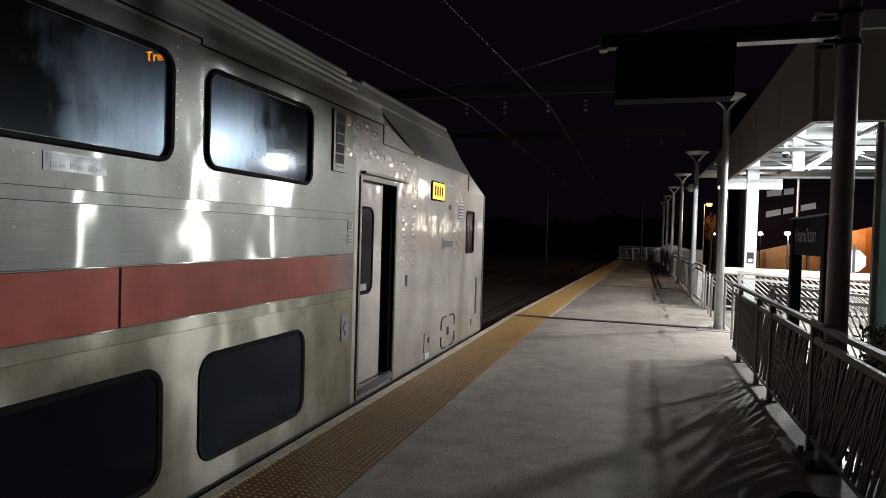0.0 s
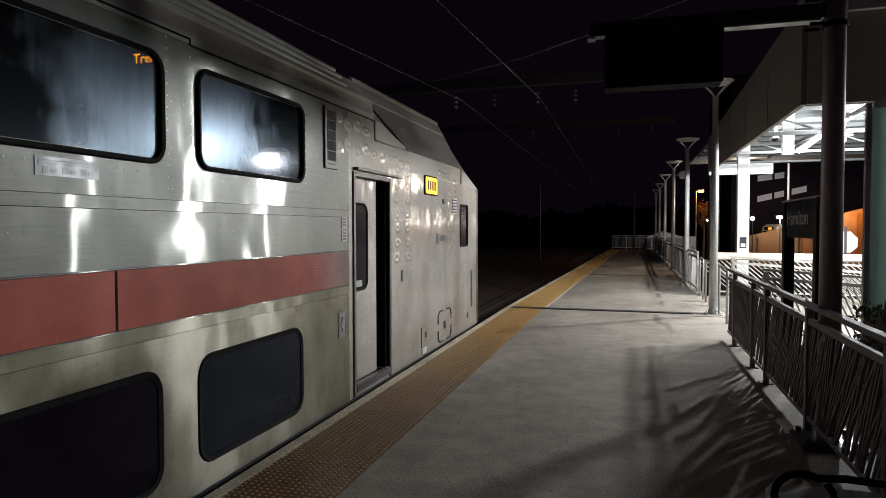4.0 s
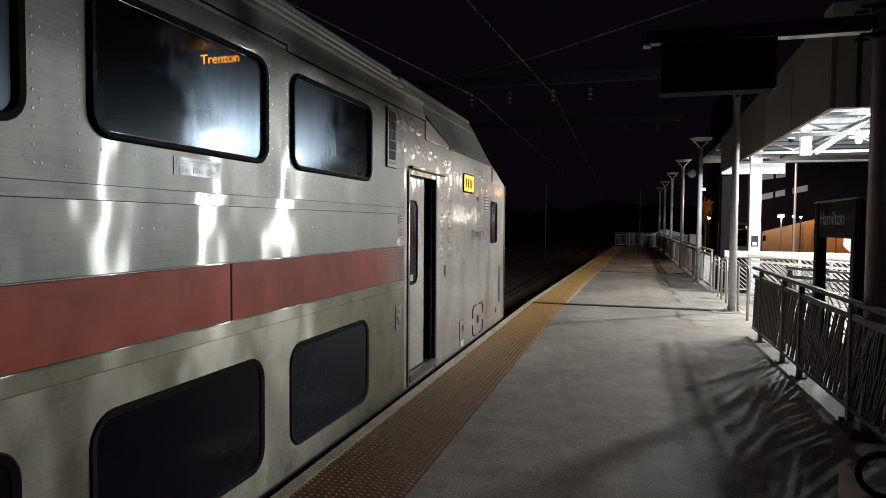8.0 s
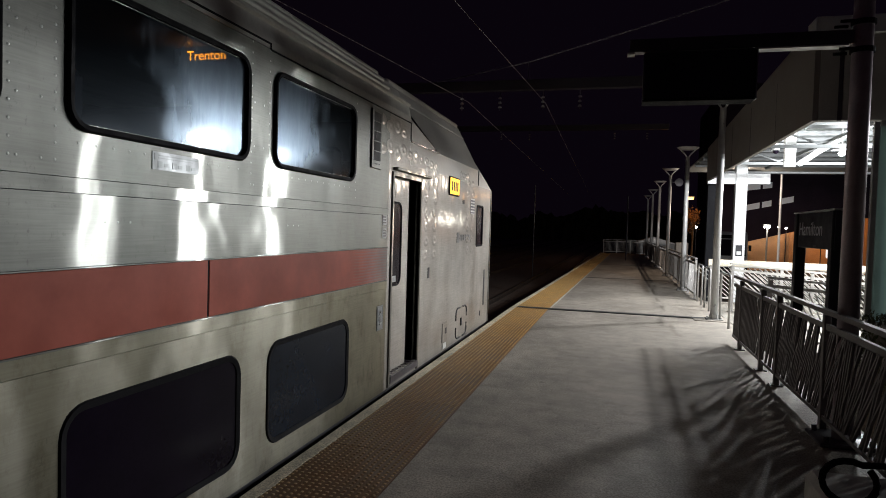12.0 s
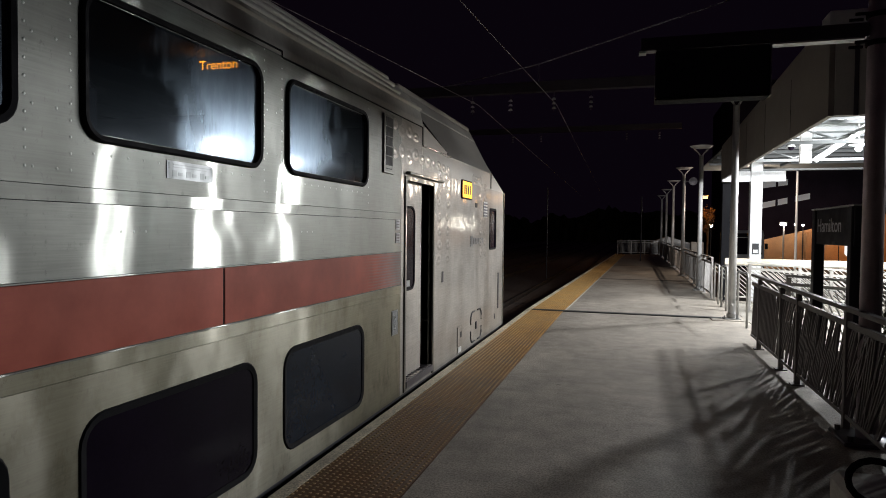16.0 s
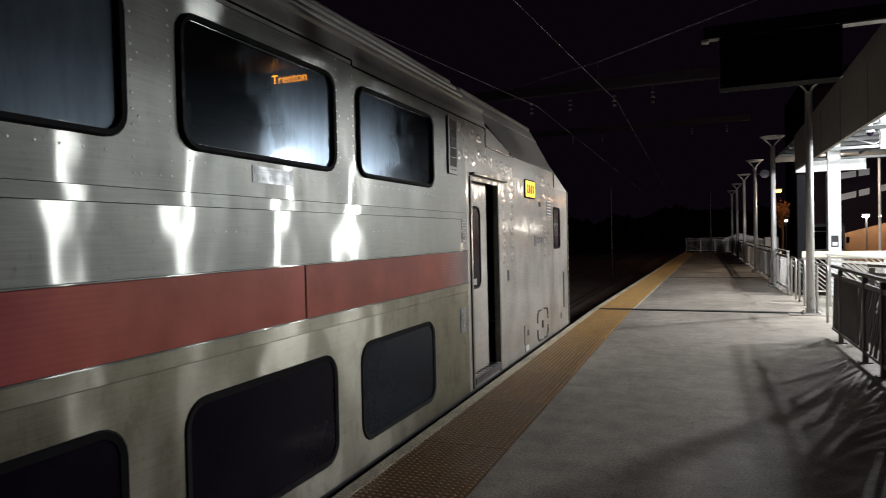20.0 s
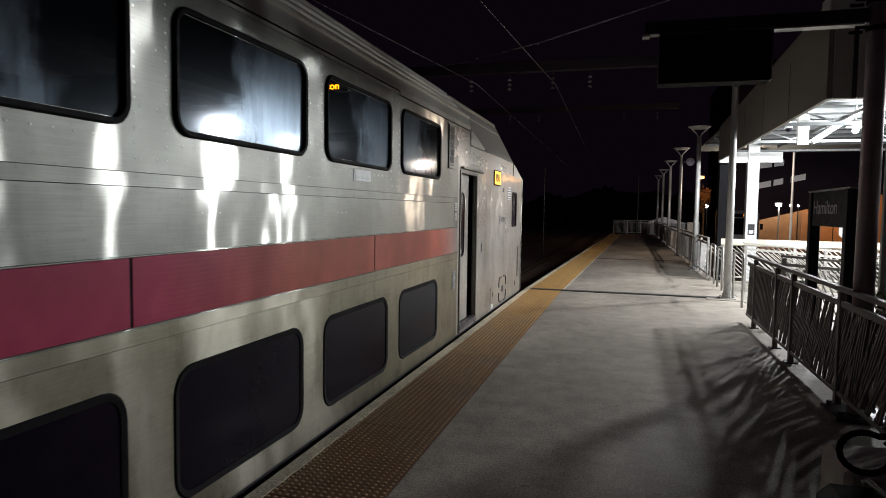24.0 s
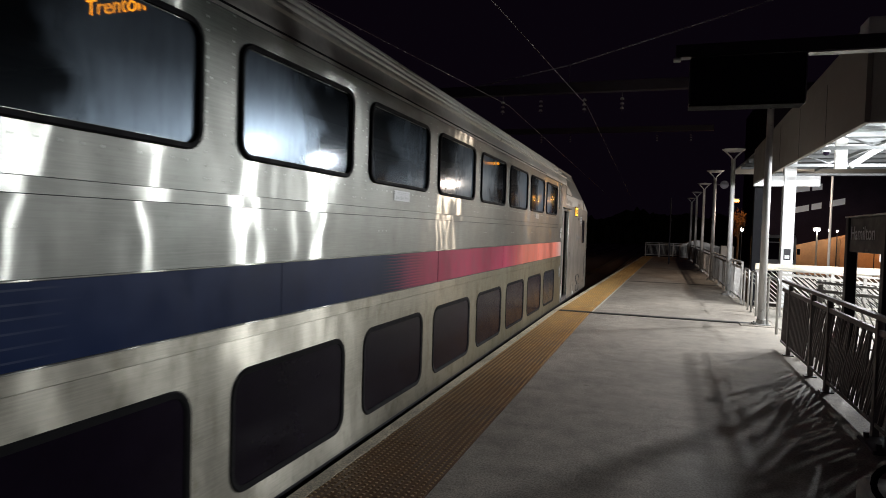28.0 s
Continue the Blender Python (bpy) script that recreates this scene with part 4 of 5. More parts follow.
def fence(name, a, b, drop, posts, pattern, label, mat_top=None, group="platform fences", dark=False, pale=False):
    """A railing from a to b (x, y) that falls by drop; pattern(s) gives the lean of the bar at s metres."""
    a, b = Vector(a), Vector(b)
    length, d = (b - a).length, (b - a).normalized()
    f = thing(name, Matrix.Translation((a.x, a.y, 0)) @ pose(0, 0, 0, 0, 0, math.degrees(math.atan2(d.y, d.x)) - 90), label, "fence", group)
    slope = -drop / length
    for z, w, h in ((0.945, 0.05, 0.035), (0.83, 0.03, 0.045), (0.115, 0.03, 0.03)):
        bm = beam(B(), (0, 0, z), (0, length, z - drop), w, h)
        part("rail", bm, mat_top or FENCE, f)
    for s in posts:
        part("post", dark_post if dark else post_mesh, FENCE, f, at=(0, s, slope * s))
    s = 0.06
    while s < length - 0.05:
        part("bar", (dark_bars if dark else pale_bars if pale else bars)[pattern(s)], FENCE, f, at=(0, s, slope * s))
        s += 0.105 if pale else 0.045 if dark and s < 10.2 else 0.078
    return f


reeds = random.Random(11)


def near_lean(s):
    return 0.12 if s > 11.4 else reeds.choice((0.2, 0.3, 0.3, 0.42, 0.42, 0.55))


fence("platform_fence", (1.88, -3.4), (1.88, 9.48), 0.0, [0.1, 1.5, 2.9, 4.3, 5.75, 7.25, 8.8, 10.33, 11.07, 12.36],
             near_lean, "grey metal fence along the platform, slanted bars, backlit shade in its paint", NEAR_FENCE, dark=True)
far_posts = [0.05 + 1.48 * k for k in range(21)]
fence("platform_fence", (2.05, 15.7), (2.05, 46.0), 0.0, far_posts, lambda s: 0.2 if int(s / 1.48) % 2 else -0.2, "grey metal fence with crossed bars along the far platform")
fence("end_fence", (-0.75, 46.0), (2.05, 46.0), 0.0, [0.05, 0.95, 1.85, 2.75], lambda s: 0.0, "pale metal fence across the platform's far end")
# ramp that falls away from the platform
bm = B()
v = [bm.verts.new(p) for p in ((2.21, 9.5, 0), (2.21, 15.3, 0), (14.0, 15.3, -0.78), (14.0, 9.5, -0.78))]
w = [bm.verts.new(p) for p in ((2.21, 9.5, GROUND), (2.21, 15.3, GROUND), (14.0, 15.3, GROUND), (14.0, 9.5, GROUND))]
bm.faces.new(v)
bm.faces.new(w[::-1])
for k in range(4):
    bm.faces.new((v[k], v[(k + 1) % 4], w[(k + 1) % 4], w[k]))
solid("ramp", bm, RAMP, "concrete ramp down from the platform", "ramp", "structure")
upper_ramp_fence = fence("ramp_fence", (2.25, 15.2), (13.9, 15.2), 0.07, [0.05 + 1.45 * k for k in range(9)], lambda s: 0.75, "pale metal ramp fence with steeply slanted bars", PALE_BAR, "ramp fences", pale=True)
fence("ramp_fence", (2.45, 13.6), (13.9, 13.6), 0.77, [0.05 + 1.43 * k for k in range(9)], lambda s: 0.75, "pale metal ramp fence with steeply slanted bars", PALE_BAR, "ramp fences", pale=True)
fence("ramp_fence", (2.3, 9.6), (13.9, 9.6), 0.77, [0.05 + 1.43 * k for k in range(9)], lambda s: 0.3, "grey metal ramp fence with slanted bars", None, "ramp fences")
part("cap_rail", beam(B(), (0, 0.0, 0.90), (0, 11.65, 0.83), 0.09, 0.13), EDGE, upper_ramp_fence, "broad pale cap rail")
solid("ramp_wall", box(B(), 2.24, 15.1, GROUND, 14.0, 15.29, 0.015), RAMP, "low concrete wall beside the ramp", "wall", "structure")
for y0, y1, top in ((10.95, 11.9, 0.86), (13.3, 14.0, 0.84), (14.5, 15.2, 0.84)):
    bm = path_tube(B(), [(2.05, y0, 0), (2.05, y0, top - 0.06), (2.05, y0 + 0.02, top - 0.01), (2.05, y0 + 0.08, top), (2.05, y1 - 0.08, top), (2.05, y1 - 0.02, top - 0.01), (2.05, y1, top - 0.06), (2.05, y1, 0)], 0.02, 8)
    solid("handrail", bm, GALV, "bent grey pipe handrail beside the ramp", "handrail", group="pipe handrails", smooth=True)

# ---- lamp posts ----
def lamp_post(place, rise=0.0):
    p = thing("platform_lamp", place, "tall pale platform lamp post with unlit dish on forked arms", "lamp post", "platform lamp posts")
    bm = tube(B(), (0, 0, 0.05), (0, 0, 3.55 + rise), 0.068, 16, 0.055)
    part("pole", bm, POST, p, smooth=True)
    bm = box(B(), -0.14, -0.14, 0.0, 0.14, 0.14, 0.03, 0.006)
    for sx in (-0.1, 0.1):
        for sy in (-0.1, 0.1):
            tube(bm, (sx, sy, 0.03), (sx, sy, 0.055), 0.014, 6)
    tube(bm, (0, 0, 0.03), (0, 0, 0.10), 0.085, 12)
    part("base_plate", bm, GALV, p, "bolted square base")
    for s in (-1, 1):
        bm = path_tube(B(), [(0, 0, 3.50 + rise), (0.07 * s, 0, 3.62 + rise), (0.19 * s, 0, 3.74 + rise)], 0.018, 8)
        part("fork_arm", bm, POST, p)
    bm = B()
    bmesh.ops.create_cone(bm, cap_ends=True, segments=28, radius1=0.22, radius2=0.29, depth=0.05, matrix=Matrix.Translation((0, 0, 3.775 + rise)))
    part("dish", bm, POST, p, "shallow round dish")
    return p


lamp_post((1.97, 12.0, 0), 0.2)
first_lamp = lamp_post((1.97, 17.88, 0))
for k in range(2, 6):
    copy_thing(first_lamp, Matrix.Translation((1.97, 12.0 + 5.88 * k, 0)))
bm = B()
box(bm, 1.62, 11.72, 0.0, 2.2, 12.28, 0.012, 0.004)
solid("lamp_footing", bm, SLAB, "thin concrete pad under a lamp post", "footing", "structure")
bm = B()
bmesh.ops.create_cone(bm, cap_ends=True, segments=24, radius1=0.14, radius2=0.14, depth=0.05, matrix=Matrix.Translation((1.97 + 0.30, 23.76, 3.32)) @ pose(0, 0, 0, 90))
tube(bm, (2.0, 23.76, 3.32), (2.2, 23.76, 3.32), 0.02)
solid("round_mirror", bm, DARK_POST, "small dark round convex mirror on a lamp post", "mirror")

# ---- dark gallows pole with hanging display ----
g = thing("display_gallows", (1.945, 5.14, 0), "thick dark pole with a side arm that carries a black display", "sign gallows")
part("pole", tube(B(), (0, 0, 0.02), (0, 0, 5.2), 0.072, 20, 0.066), POLE, g, smooth=True)
bm = box(B(), -0.2, -0.2, 0.0, 0.2, 0.2, 0.03, 0.008)
for sx in (-0.15, 0.15):
    for sy in (-0.15, 0.15):
        tube(bm, (sx, sy, 0.03), (sx, sy, 0.07), 0.02, 6)
part("base_plate", bm, DARK_POST, g)
part("arm", box(B(), -1.64, -0.05, 2.945, -0.07, 0.05, 3.045, 0.006), DARK_POST, g, "long square arm")
part("arm_cap", box(B(), -1.655, -0.045, 2.93, -1.60, 0.045, 2.945), PAPER, g)
part("arm_light_strip", box(B(), -0.72, -0.05, 2.93, -0.10, 0.05, 2.943), GALV, g)
for z in (2.90, 3.10):
    part("clamp", tube(B(), (0, 0, z - 0.018), (0, 0, z + 0.018), 0.082, 20), RUBBER, g)
    for s in (-0.07, 0.07):
        part("bolt", tube(B(), (-0.17, s, z), (-0.08, s, z), 0.012, 6), RUBBER, g)
bm = B()
box(bm, 2.23, -14.0, GROUND, 14.0, 9.49, GROUND + 0.10)
solid("walkway", bm, SLAB, "pale concrete walkway below the platform", "walkway", "structure")
disp = thing("hanging_display", (0.82, 5.14, 2.74), "black hanging display case seen from its unlit back", "display")
part("case", box(B(), -0.405, -0.09, -0.18, 0.405, 0.09, 0.19, 0.012), BOARD, disp)
part("lower_trim", box(B(), -0.405, -0.095, -0.195, 0.405, 0.095, -0.182, 0.003), RUBBER, disp)
part("side_trim", box(B(), 0.406, -0.095, -0.19, 0.414, 0.0, 0.19), GALV, disp, "pale edge strip")
for s in (-0.3, 0.3):
    part("hanger", box(B(), s - 0.02, -0.02, 0.18, s + 0.02, 0.02, 0.206), DARK_POST, disp)

# ---- station name sign ----
sign = thing("station_sign", (2.15, 6.80, 0), "black station name sign on two legs behind the fence", "sign")
part("panel", box(B(), -0.03, -0.66, 1.415, 0.03, 0.66, 1.765, 0.004), BOARD, sign)
for y in (-0.59, 0.59):
    part("leg", box(B(), -0.05, y - 0.05, GROUND, 0.05, y + 0.05, 1.768, 0.006), BOARD, sign)
part("cap", box(B(), -0.05, -0.68, 1.770, 0.05, 0.68, 1.785, 0.003), GALV, sign)
part("maker_plate", box(B(), -0.034, -0.12, 1.43, -0.031, -0.02, 1.45), DARK_POST, sign)
FACE = pose(0, 0, 0, 90)
text("lettering", "Hamilton", 0.195, LETTER, sign, Matrix.Translation((-0.033, 0.10, 1.60)) @ pose(0, 0, 0, 0, 0, -90) @ FACE @ Matrix.Diagonal((1.1, 1, 1, 1)), "grey lettering")

# ---- canopy ----
canopy = thing("canopy", (0, 0, 0), "large shelter roof with grey fascia, white trusses and columns", "canopy", kind="structure")
FX, CY0, CY1, CB = 2.48, 8.45, 18.05, 2.93
bm = B()
outline = [(CY0, CB), (CY1, CB), (CY1, 3.80), (CY0, 4.12)]
plate(bm, outline, FX, FX + 0.06)
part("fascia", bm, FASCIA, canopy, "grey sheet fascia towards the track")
for k in range(1, 5):
    yb = CY0 + (CY1 - CY0) * k / 5
    part("fascia_joint", box(B(), FX - 0.004, yb - 0.006, CB, FX - 0.0005, yb + 0.006, 3.8), DARK_POST, canopy)
bm = B()
for x0, x1 in ((FX + 0.062, 2.74), (2.80, 5.2), (5.206, 8.2), (8.206, 12.6)):
    box(bm, x0, CY0 - 0.02, CB, x1, CY0 + 0.04, 4.12)
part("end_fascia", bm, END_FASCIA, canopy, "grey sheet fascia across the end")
part("downpipe", box(B(), 2.745, CY0 + 0.0, CB, 2.795, CY0 + 0.06, 4.10), DARK_POST, canopy)
part("end_cap", box(B(), FX - 0.02, CY0 - 0.06, 3.94, 12.6, CY0 + 0.3, 4.16, 0.01), BACKING, canopy, "pale metal coping")
bm = B()
box(bm, FX + 0.06, CY0, 3.76, 12.6, CY1 + 6.6, 3.80)
part("roof_deck", bm, DECK_UNDER, canopy, "pale ribbed roof underside")
for k in range(14):
    yb = CY0 + 0.5 + k * 0.98
    part("purlin", box(B(), FX + 0.08, yb, 3.66, 12.5, yb + 0.07, 3.755), STEELWORK, canopy)
part("end_beam", box(B(), FX + 0.02, 17.95, 2.86, 4.0, 18.15, 3.13, 0.005), WHITE, canopy, "white cross beam")
part("end_chord", box(B(), FX + 0.06, 17.97, 3.135, 12.6, 18.13, 3.19, 0.005), STEELWORK, canopy)
part("low_beam", box(B(), FX + 0.06, 8.52, 2.96, 12.6, 8.66, 3.16), STEELWORK, canopy)
# trusses
for yt in (9.7, 12.6, 15.6):
    part("truss_chord", box(B(), 2.6, yt - 0.03, 3.12, 12.4, yt + 0.03, 3.18), STEELWORK, canopy)
    part("truss_chord", box(B(), 2.6, yt - 0.03, 3.54, 12.4, yt + 0.03, 3.6), STEELWORK, canopy)
    for k in range(10):
        x0 = 2.7 + 0.96 * k
        up = k % 2
        part("truss_web", beam(B(), (x0, yt, 3.2 if up else 3.55), (x0 + 0.96, yt, 3.55 if up else 3.2), 0.03, 0.03), STEELWORK, canopy)
for xt in (3.9, 6.4, 8.9, 11.4):
    part("long_beam", box(B(), xt - 0.03, 8.6, 3.24, xt + 0.03, 18.0, 3.30), STEELWORK, canopy)
part("hanging_post", box(B(), 3.22, 13.05, 2.83, 3.41, 13.15, 3.75, 0.004), WHITE, canopy, "white hanging post")
part("knee_brace", beam(B(), (3.47, 13.1, 2.88), (4.55, 13.1, 3.66), 0.10, 0.1), WHITE, canopy, "white sloping brace")
# Column at x 2.68 takes black: its lack of light put into the colour.
for x, y, w in ((3.32, 18.05, 0.28), (2.68, 18.4, 0.26), (7.5, 18.05, 0.28), (3.35, 8.6, 0.26), (6.5, 8.6, 0.26)):
    col = part("column", box(B(), x - w / 2, y - w / 2, GROUND, x + w / 2, y + w / 2, 3.7, 0.01), WHITE if y > 10 and x > 3 else (RUBBER if y > 10 else FASCIA), canopy, "square steel column")
part("plaque", box(B(), 3.24, 17.90, 0.98, 3.40, 17.908, 1.26, 0.002), INK, canopy, "small dark notice on the column")
part("plaque_sheet", box(B(), 3.265, 17.894, 1.01, 3.375, 17.899, 1.10), PAPER, canopy)
for place in CANOPY_LAMPS + [FAR_LAMP]:
    lt = thing("canopy_lamp", place, "bright white lamp hanging under the canopy", "lamp", "canopy lamps")
    part("bulb", bulb_mesh("bulb", 0.06, BULB), BULB, lt, "glaring white bulb", (0, 0, 0))
    lt.children[0].visible_shadow = False
    part("housing", tube(B(), (0, 0, 0.07), (0, 0, 0.2), 0.17, 24, 0.07), GALV, lt, "wide shallow reflector")
    part("stem", tube(B(), (0, 0, 0.2), (0, 0, 3.76 - place[2]), 0.015), GALV, lt)

screen = thing("shelter_screen", (3.12, 8.30, GROUND), "frosted green glass screen in a grey frame beside the canopy", "glass screen")
for k in range(3):
    part("mullion", box(B(), 0.46 * k - 0.03, -0.03, 0, 0.46 * k + 0.03, 0.03, 4.1, 0.004), GALV, screen)
for k in range(2):
    part("glass_panel", box(B(), 0.46 * k + 0.031, -0.006, 0.1, 0.46 * k + 0.429, 0.006, 4.05), FROSTED, screen, "frosted greenish pane")

cctv = thing("dome_camera", (3.41, 14.7, 3.33), "small white dome camera on a bracket under the canopy", "camera")
part("bracket", box(B(), -0.03, -0.03, 0.06, 0.03, 0.03, 0.42, 0.004), WHITE, cctv)
part("housing", tube(B(), (0, 0, 0.0), (0, 0, 0.07), 0.085, 16, 0.06), WHITE, cctv)
bm = B()
bmesh.ops.create_uvsphere(bm, u_segments=14, v_segments=8, radius=0.06)
part("dome", bm, LOWER_PANE, cctv, "dark glass dome", (0, 0, -0.01), smooth=True)
cabinet = thing("equipment_cabinet", (3.0, 30.0, GROUND), "grey equipment cabinet beyond the ramp", "cabinet")
part("body", box(B(), -0.26, -0.25, 0.0, 0.26, 0.25, 2.34, 0.02), CABINET, cabinet)
for x in (-0.125, 0.125):
    leaf = part("door", box(B(), x - 0.11, -0.262, 1.5, x + 0.11, -0.252, 2.28, 0.004), CABINET, cabinet)
    part("handle", box(B(), x - 0.02, -0.275, 1.8, x + 0.02, -0.263, 1.92), INK, leaf)
for place, r, mat in (((6.62, 58.0, 2.14), 0.13, STREET_BULB), ((12.16, 54.0, 2.21), 0.10, STREET_BULB), ((12.66, 54.0, 2.17), 0.08, STREET_BULB), ((9.43, 54.0, 2.17), 0.15, STREET_BULB), ((15.08, 54.0, 2.41), 0.22, STREET_BULB)):
    yard = thing("yard_light", (place[0], place[1], GROUND), "small white light on a thin post in the distance", "lamp", "distant yard lights")
    part("post", tube(B(), (0, 0, 0), (0, 0, place[2] - GROUND - r), 0.035, 8), BOARD, yard)
    part("bulb", bulb_mesh("bulb", r, mat), mat, yard, "glowing white bulb", (0, 0, place[2] - GROUND))

# ---- road side ----
stop = thing("road_sign", (5.60, 17.9, GROUND), "octagonal road sign seen from its bare white back", "road sign")
part("post", box(B(), -0.025, -0.06, 0, 0.025, -0.03, 2.75), DARK_POST, stop)
bm = B()
oct_pts = [(0.285 * math.cos(radians(22.5 + 45 * k)), 0.285 * math.sin(radians(22.5 + 45 * k))) for k in range(8)]
a = [bm.verts.new((x, -0.028, z)) for x, z in oct_pts]
b = [bm.verts.new((x, -0.022, z)) for x, z in oct_pts]
bm.faces.new(a)
bm.faces.new(b[::-1])
for k in range(8):
    bm.faces.new((a[k], b[k], b[(k + 1) % 8], a[(k + 1) % 8]))
part("plate", bm, BACKING, stop, "white octagonal plate", (0, 0, 2.36))
hedge = thing("hedge", (3.4, 2.4, GROUND), "dark clipped hedge behind the platform fence", "hedge")
rng = random.Random(5)
HX, HY, HZ = 0.50, 5.4, 1.90
bm = B()
bmesh.ops.create_cube(bm, size=1.0)
bmesh.ops.subdivide_edges(bm, edges=bm.edges[:], cuts=9, use_grid_fill=True)
for v in bm.verts:
    v.co = Vector((v.co.x * 2 * (HX - 0.05), v.co.y * 2 * (HY - 0.05), (v.co.z + 0.5) * (HZ - 0.06))) + Vector([rng.uniform(-0.03, 0.03) for k in range(3)])
part("inner_growth", bm, BARK, hedge, "dense dark inner twigs")
bm = B()
for k in range(9000):
    face = rng.random()
    if face < 0.45:
        c = Vector((rng.uniform(-HX, HX), rng.uniform(-HY, HY), HZ + rng.gauss(0, 0.03)))
    else:
        c = Vector((-HX + rng.gauss(0, 0.03), rng.uniform(-HY, HY), rng.uniform(0.9, HZ)))
    if face > 0.9:
        c = Vector((rng.uniform(-HX, HX), HY + rng.gauss(0, 0.03), rng.uniform(0.9, HZ)))
    q = Euler((rng.uniform(0, 6), rng.uniform(0, 6), rng.uniform(0, 6))).to_matrix()
    s = rng.uniform(0.02, 0.042)
    bm.faces.new([bm.verts.new(c + q @ Vector(p)) for p in ((-s, 0, 0), (0, -s * 0.5, 0.006), (s, 0, 0), (0, s * 0.5, 0.006))])
part("leaves", bm, LEAF, hedge)["kind"] = "stuff"

# far buildings
wall = thing("boundary_wall", (0, 0, 0), "tan wall lit orange by a street lamp", "wall", kind="structure")
bm = B()
outline = [(9.2, GROUND), (34, GROUND), (34, 4.6), (17.5, 3.0), (9.2, 0.75)]
low = [bm.verts.new((x, 55.0, z)) for x, z in outline]
far = [bm.verts.new((x, 55.4, z)) for x, z in outline]
bm.faces.new(low)
bm.faces.new(far[::-1])
for k in range(5):
    bm.faces.new((low[k], far[k], far[(k + 1) % 5], low[(k + 1) % 5]))
part("wall", bm, BRICK, wall)
for k in range(8):
    part("pier", box(B(), 10.0 + 3.1 * k, 54.8, GROUND, 10.5 + 3.1 * k, 55.0, 0.8 + 0.27 * 3.1 * k if k < 3 else 2.9), BRICK, wall)
garage = thing("parking_garage", (0, 0, 0), "dark concrete parking deck with lit sloping openings", "building")
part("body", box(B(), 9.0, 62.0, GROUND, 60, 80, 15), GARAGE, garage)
deck_glow = glowing("deck_glow", (0.75, 0.85, 0.95), 0.07)
for z0, rise, count in ((3.70, 0.22, 3), (5.50, 0.13, 2)):
    for k in range(count):
        x0, wide = 11.1 + 1.35 * k, 0.75 if k % 2 else 1.15
        bm = B()
        v = [(x0, z0 + rise * 1.35 * k), (x0 + wide, z0 + rise * (1.35 * k + wide)), (x0 + wide, z0 + 0.52 + rise * (1.35 * k + wide)), (x0, z0 + 0.52 + rise * 1.35 * k)]
        front = [bm.verts.new((x, 61.95, z)) for x, z in v]
        back = [bm.verts.new((x, 61.99, z)) for x, z in v]
        bm.faces.new(front)
        bm.faces.new(back[::-1])
        part("lit_opening", bm, deck_glow, garage, "opening lit from within")
shed = thing("shed", (2.9, 49.5, GROUND), "small pale shed with low pitched roof beyond the platform", "shed")
part("walls", box(B(), -1.3, -1, 0, 1.3, 1.2, 2.0), WHITE, shed)
bm = B()
v = [bm.verts.new(p) for p in ((-1.5, -1.2, 1.95), (1.5, -1.2, 1.95), (1.5, 1.4, 1.95), (-1.5, 1.4, 1.95), (-0.2, -1.2, 2.45), (-0.2, 1.4, 2.45))]
for f in ((0, 1, 4), (1, 2, 5, 4), (2, 3, 5), (3, 0, 4, 5), (0, 3, 2, 1)):
    bm.faces.new([v[i] for i in f])
part("roof", bm, GALV, shed)


def street_lamp(place, height, mat, label, arm):
    p = thing("street_lamp", place, label, "street lamp")
    part("pole", tube(B(), (0, 0, 0), (0, 0, height), 0.07, 10, 0.05), POST, p)
    part("arm", tube(B(), (0, 0, height - 0.05), (arm, 0, height + 0.05), 0.03), POST, p)
    part("head", box(B(), arm - 0.3, -0.12, height + 0.03, arm + 0.2, 0.12, height + 0.13, 0.02), GALV, p)
    b = part("lens", box(B(), arm - 0.24, -0.15, height - 0.16, arm + 0.16, 0.15, height + 0.02, 0.05), mat, p, "glowing lens")
    b.visible_shadow = False


street_lamp((5.4, 54.5, GROUND), 5.62, SODIUM_BULB, "tall street lamp with orange glow", 0.4)
street_lamp((20.5, 52.0, GROUND), 6.9, SODIUM_BULB, "tall street lamp with orange glow", 0.0)
street_lamp((11.2, 53.3, GROUND), 3.5, STREET_BULB, "low white street lamp before the wall", 0.0)
bm = tube(B(), (6.03, 26.0, GROUND), (6.03, 26.0, 5.2), 0.045, 8, 0.04)
solid("utility_pole", tube(B(), (6.5, 50.0, GROUND), (6.5, 50.0, 7.5), 0.10, 10, 0.08), BARK, "brown timber utility pole beside the road", "utility pole", smooth=True)
solid("flag_pole", bm, POST, "thin tall pale pole", "pole")


